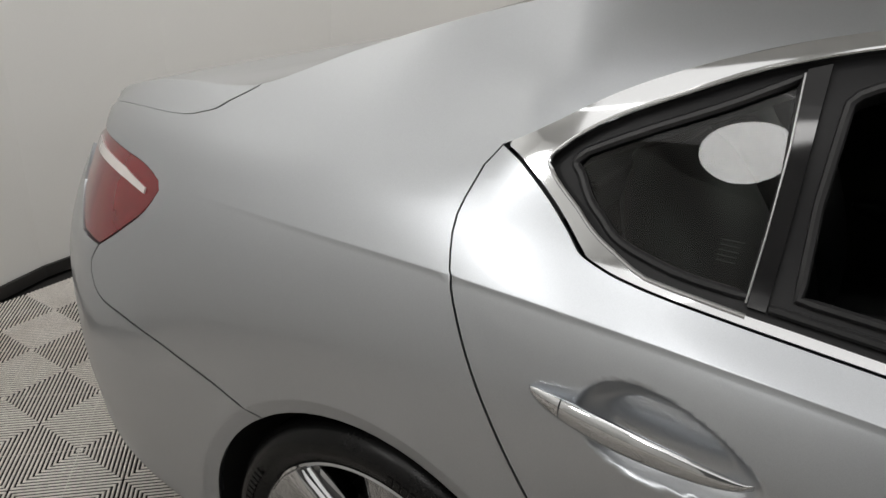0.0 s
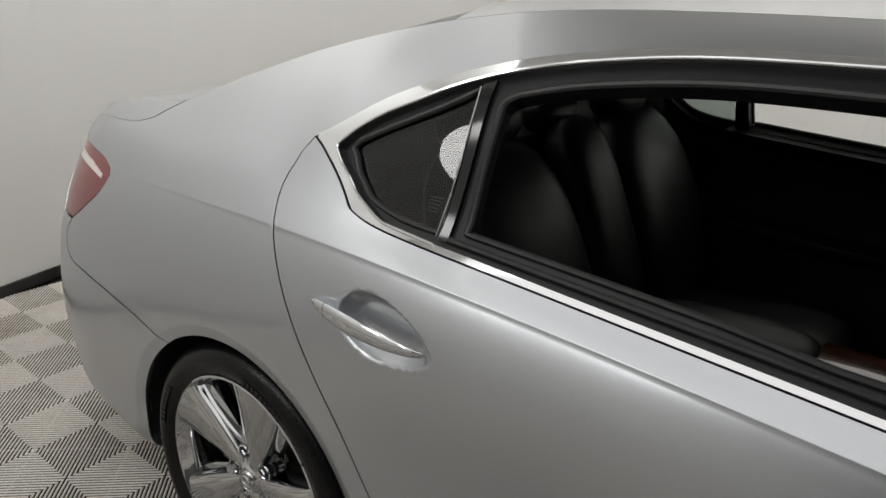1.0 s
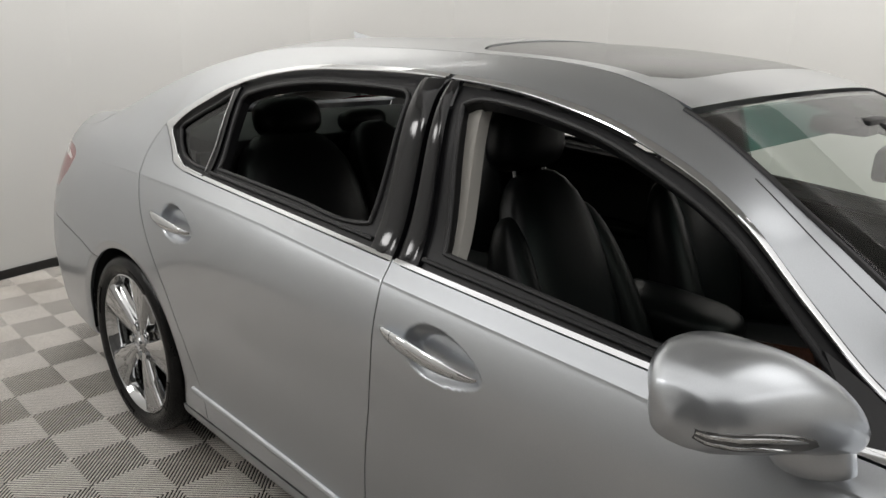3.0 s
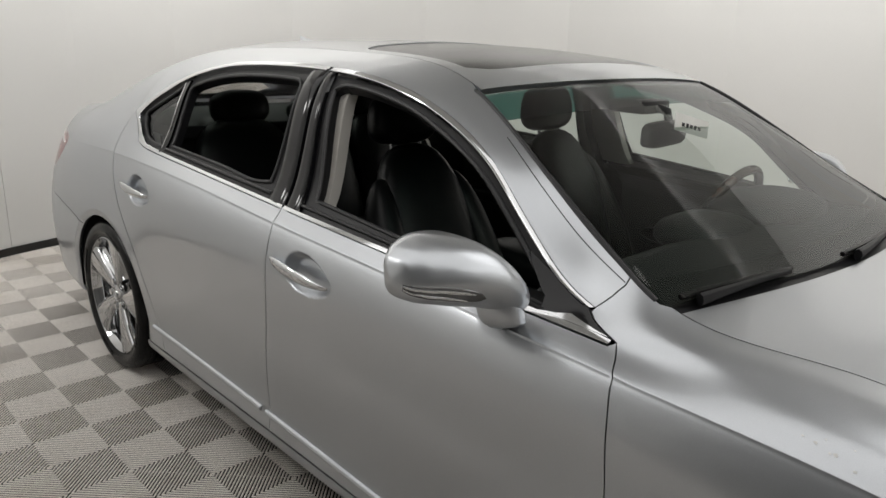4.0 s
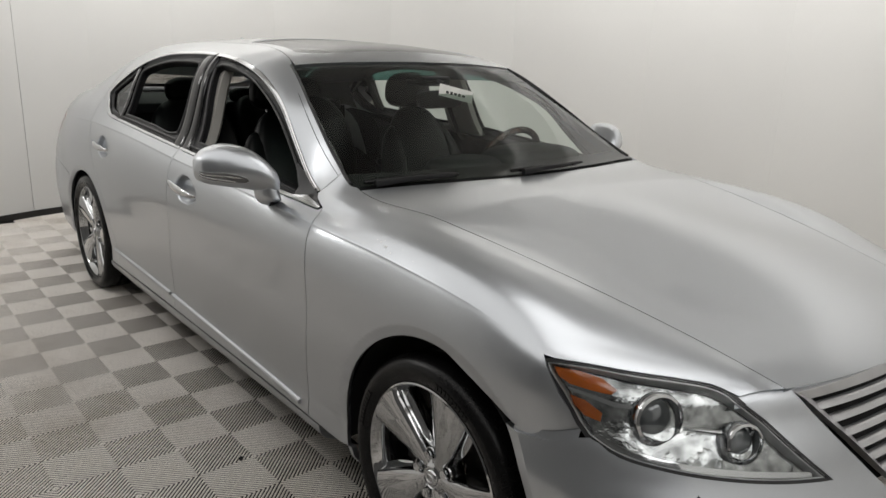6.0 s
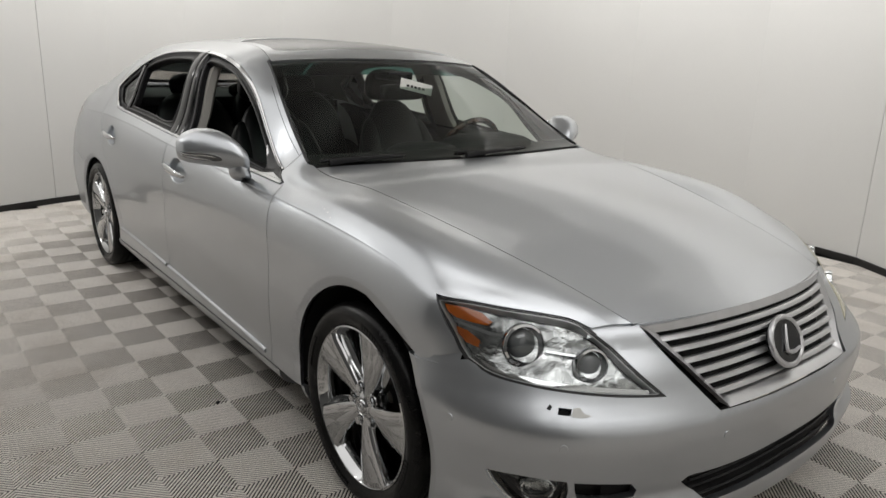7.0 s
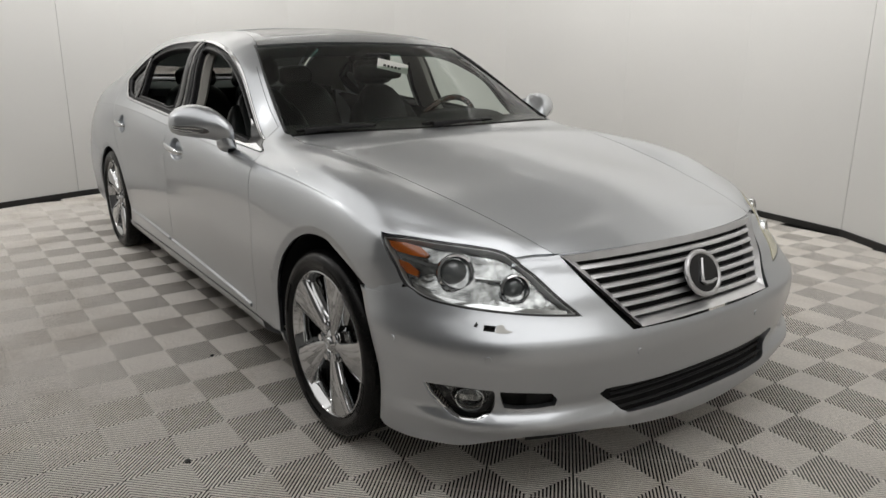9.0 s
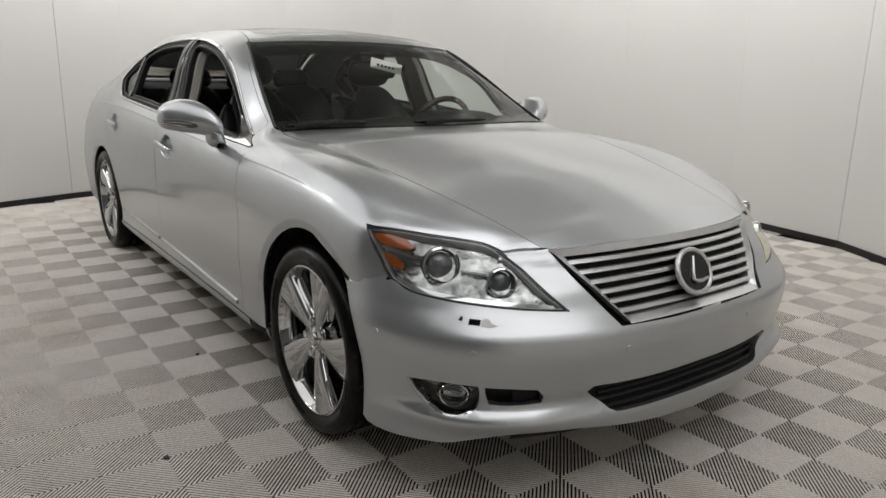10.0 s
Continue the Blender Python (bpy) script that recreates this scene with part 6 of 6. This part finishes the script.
# roof aerial
bm = bmesh.new()
rings = []
for f in np.linspace(0, 1, 10):
    x = -2.90 - 0.15 * f
    zb = float(LZ[NL](x)) - 0.004
    h = 0.006 + 0.058 * f ** 1.4
    wd = 0.028 * (0.25 + 0.75 * math.sin(math.pi * (0.1 + 0.75 * f)))
    rings.append([bm.verts.new((x - (0.02 * f if zz > 0.5 else 0), yy * wd, zb + zz * h)) for yy, zz in ((-1, 0), (-0.55, 0.45), (-0.16, 0.92), (0, 1), (0.16, 0.92), (0.55, 0.45), (1, 0))])
for a, b in zip(rings, rings[1:]):
    for k in range(6):
        bm.faces.new((a[k], a[k + 1], b[k + 1], b[k]))
bm.faces.new(rings[-1])
bm.faces.new(rings[0][::-1])
bmesh.ops.recalc_face_normals(bm, faces=bm.faces)
part("roof_aerial", bm, PAINT, car, "silver fin aerial")

# paper tag on the mirror and the sticker
PAPER = mat("white_paper", (0.78, 0.78, 0.74), 0.7, patch=0.04, patch_scale=20)
INK = mat("black_ink", (0.02, 0.02, 0.02), 0.7)
tag = tagged(new("paper_tag"), "white paper tag with dark writing hung on the inner mirror", "tag")
tm = Matrix.Translation((-1.085, 0.012, 1.252)) @ pose(0, 0, 0, -8, 12, 84)
bm = bmesh.new()
box(bm, -0.085, 0.085, -0.0006, 0.0006, -0.024, 0.024)
bmesh.ops.transform(bm, matrix=tm, verts=bm.verts)
part("tag_sheet", bm, PAPER, tag, smooth=False)
for k, (u, w, h) in enumerate(((-0.045, 0.014, 0.010), (-0.024, 0.012, 0.012), (-0.004, 0.014, 0.010), (0.016, 0.012, 0.012), (0.037, 0.014, 0.009))):
    for d in (-0.0012, 0.0012):
        bm = bmesh.new()
        box(bm, u - w / 2, u + w / 2, d - 0.0003, d + 0.0003, -0.004 - h / 2, -0.004 + h / 2)
        bmesh.ops.transform(bm, matrix=tm, verts=bm.verts)
        part("ink_bar", bm, INK, tag, smooth=False)
bm = bmesh.new()
tube(bm, [tm @ Vector((0, 0, 0.022)), Vector((-1.15, 0, 1.262))], 0.0015, 6)
part("tag_string", bm, PAPER, tag)
st_ = sheet("sticker", skin, [(-0.735, 8.78), (-0.735, 8.88), (-0.70, 8.88), (-0.70, 8.78)], PAPER, wsl, "small white sticker inside the screen", lift=-0.0085, gap=0, flange=0, du=0.02, dv=0.03)
PRINT = mat("grey_window_print", (0.2, 0.2, 0.2), 0.6)
# small maker's print on the quarter windows, as plain bars
for k in range(5):
    w = 0.026 if k == 0 else 0.022
    z0 = 5.25 - 0.020 * k
    sheet("print_bar", skin, [(-2.80, z0), (-2.80 + w, z0), (-2.80 + w, z0 - 0.004), (-2.80, z0 - 0.004)], PRINT, rear_doors["right"], "pale print", lift=-0.0125, gap=0, flange=0, du=0.03, dv=0.03)

# stone chips on the right front wing
CHIP = mat("pale_paint_chip", (0.72, 0.72, 0.70), 0.7)
rnd = random.Random(5)
for cx_, cs_, r_ in ((-0.395, 4.57, 0.0022), (-0.375, 4.54, 0.0034), (-0.364, 4.69, 0.0018), (-0.344, 4.46, 0.0040), (-0.352, 4.44, 0.0022), (-0.314, 4.29, 0.0030), (-0.324, 4.72, 0.0018), (-0.22, 4.40, 0.0018), (-0.28, 4.62, 0.0015)):
    ring_ = [(cx_ + r_ * (0.7 + 0.6 * rnd.random()) * math.cos(a), cs_ + 11 * r_ * (0.7 + 0.6 * rnd.random()) * math.sin(a)) for a in np.linspace(0, 2 * math.pi, 9)[:-1]]
    sheet("paint_chip", skin, ring_, CHIP, bpy.data.objects["front_fender"], "small pale stone chip", lift=0.0008, gap=0, flange=0, du=0.02, dv=0.2)


# flat black pieces added where tile centres are broken out
for k, (x, y, r) in enumerate(((-0.173, -1.375, 0.013), (-0.98, -1.02, 0.012))):
    bm = bmesh.new()
    rnd2 = random.Random(11 + k)
    edge = [(x + r * (0.6 + 0.7 * rnd2.random()) * math.cos(a), y + 0.7 * r * (0.6 + 0.7 * rnd2.random()) * math.sin(a)) for a in np.linspace(0, 2 * math.pi, 11)[:-1]]
    up_, dn_ = [bm.verts.new((u, v, 0.003)) for u, v in edge], [bm.verts.new((u, v, -0.001)) for u, v in edge]
    bm.faces.new(up_)
    for e in range(10):
        bm.faces.new((dn_[e], dn_[(e + 1) % 10], up_[(e + 1) % 10], up_[e]))
    part("tile_break", bm, RUBBER, None, "small dark piece standing for a broken-out tile centre", False, "debris", "scraps on the floor")


# ---- floor tiles: squares of slanting ribs, laid in turn ----
TS, TX, TY = 0.19918, 0.6234, -0.17996


def clip(poly, a, b, c):
    """The part of a convex outline where a * x + b * y <= c."""
    out = []
    for (x1, y1), (x2, y2) in zip(poly, poly[1:] + poly[:1]):
        d1, d2 = a * x1 + b * y1 - c, a * x2 + b * y2 - c
        if d1 <= 0:
            out.append((x1, y1))
        if d1 * d2 < 0:
            k = d1 / (d1 - d2)
            out.append((x1 + (x2 - x1) * k, y1 + (y2 - y1) * k))
    return out


def rib_square(slant):
    """One square of ridged ribs, its corner at 0: vertices and faces. A thin web ties the ribs along the other diagonal."""
    vs, fs = [], []
    n, share, crown, drop, foot = 24, 0.50, 0.18, 0.0018, 0.0036
    step = 2 * TS / n
    half_band, flat = step * share / 2, step * crown / 2
    e = 0.0001
    square = [(e, e), (TS - e, e), (TS - e, TS - e), (e, TS - e)]

    def strip(c, lo, hi):
        return clip(clip(square, 1, -1, c + hi), -1, 1, -c - lo)

    def put(pts, skirt):
        if len(pts) < 3:
            return
        if slant:
            pts = [(TS - q[0], q[1], q[2]) for q in pts][::-1]
        i, m = len(vs), len(pts)
        vs.extend(pts)
        fs.append(tuple(range(i, i + m)))
        if skirt:
            vs.extend((q[0], q[1], -foot) for q in pts)
            fs.extend((i + j, i + m + j, i + m + (j + 1) % m, i + (j + 1) % m) for j in range(m))
    for k in range(n):
        c = -TS + step * (k + 0.5)
        for lo, hi in ((-half_band, -flat), (-flat, flat), (flat, half_band)):
            pts = [(x, y, -drop * max(0.0, abs(x - y - c) - flat) / (half_band - flat)) for x, y in strip(c, lo, hi)]
            put(pts, lo != -flat)
    web = 0.0012
    put([(x, y, -0.0009) for x, y in clip(clip(square, 1, 1, TS + web), -1, -1, -TS + web)], False)
    return vs, fs


SQUARES = [rib_square(False), rib_square(True)]
MESHES = []
for vs, fs in SQUARES:
    me = bpy.data.meshes.new("tile")
    me.from_pydata(vs, [], fs)
    me.update()
    me.materials.append(TILE)
    MESHES.append(me)
ring = [(x, y) for x, y in WALL_LINE]
cells = []
for i in range(-33, 17):
    for j in range(-23, 22):
        c = np.array([[TX + TS * (i + 0.5), TY + TS * (j + 0.5)]])
        if inside(ring, c)[0]:
            cells.append((i, j))
near = sorted(cells, key=lambda c: math.hypot((TX + TS * c[0] + 0.9) / 2.2, (TY + TS * c[1] + 1.15)))[:290]
near = set(near)
vs_all, fs_all = [], []
for i, j in cells:
    dark = (i + j) % 2 == 0
    k = 1 if dark else 0
    if (i, j) in near:
        t = part("tile", MESHES[k], None, floor, kind="")
        t.location = (TX + TS * i, TY + TS * j, 0.0)
    else:
        vs, fs = SQUARES[k]
        n = len(vs_all)
        vs_all += [(x + TX + TS * i, y + TY + TS * j, z) for x, y, z in vs]
        fs_all += [tuple(q + n for q in f) for f in fs]
me = bpy.data.meshes.new("tile_field")
me.from_pydata(vs_all, [], fs_all)
me.update()
me.materials.append(TILE)
part("tile_field", me, None, floor, "grey ribbed plastic floor tiles", kind="stuff")
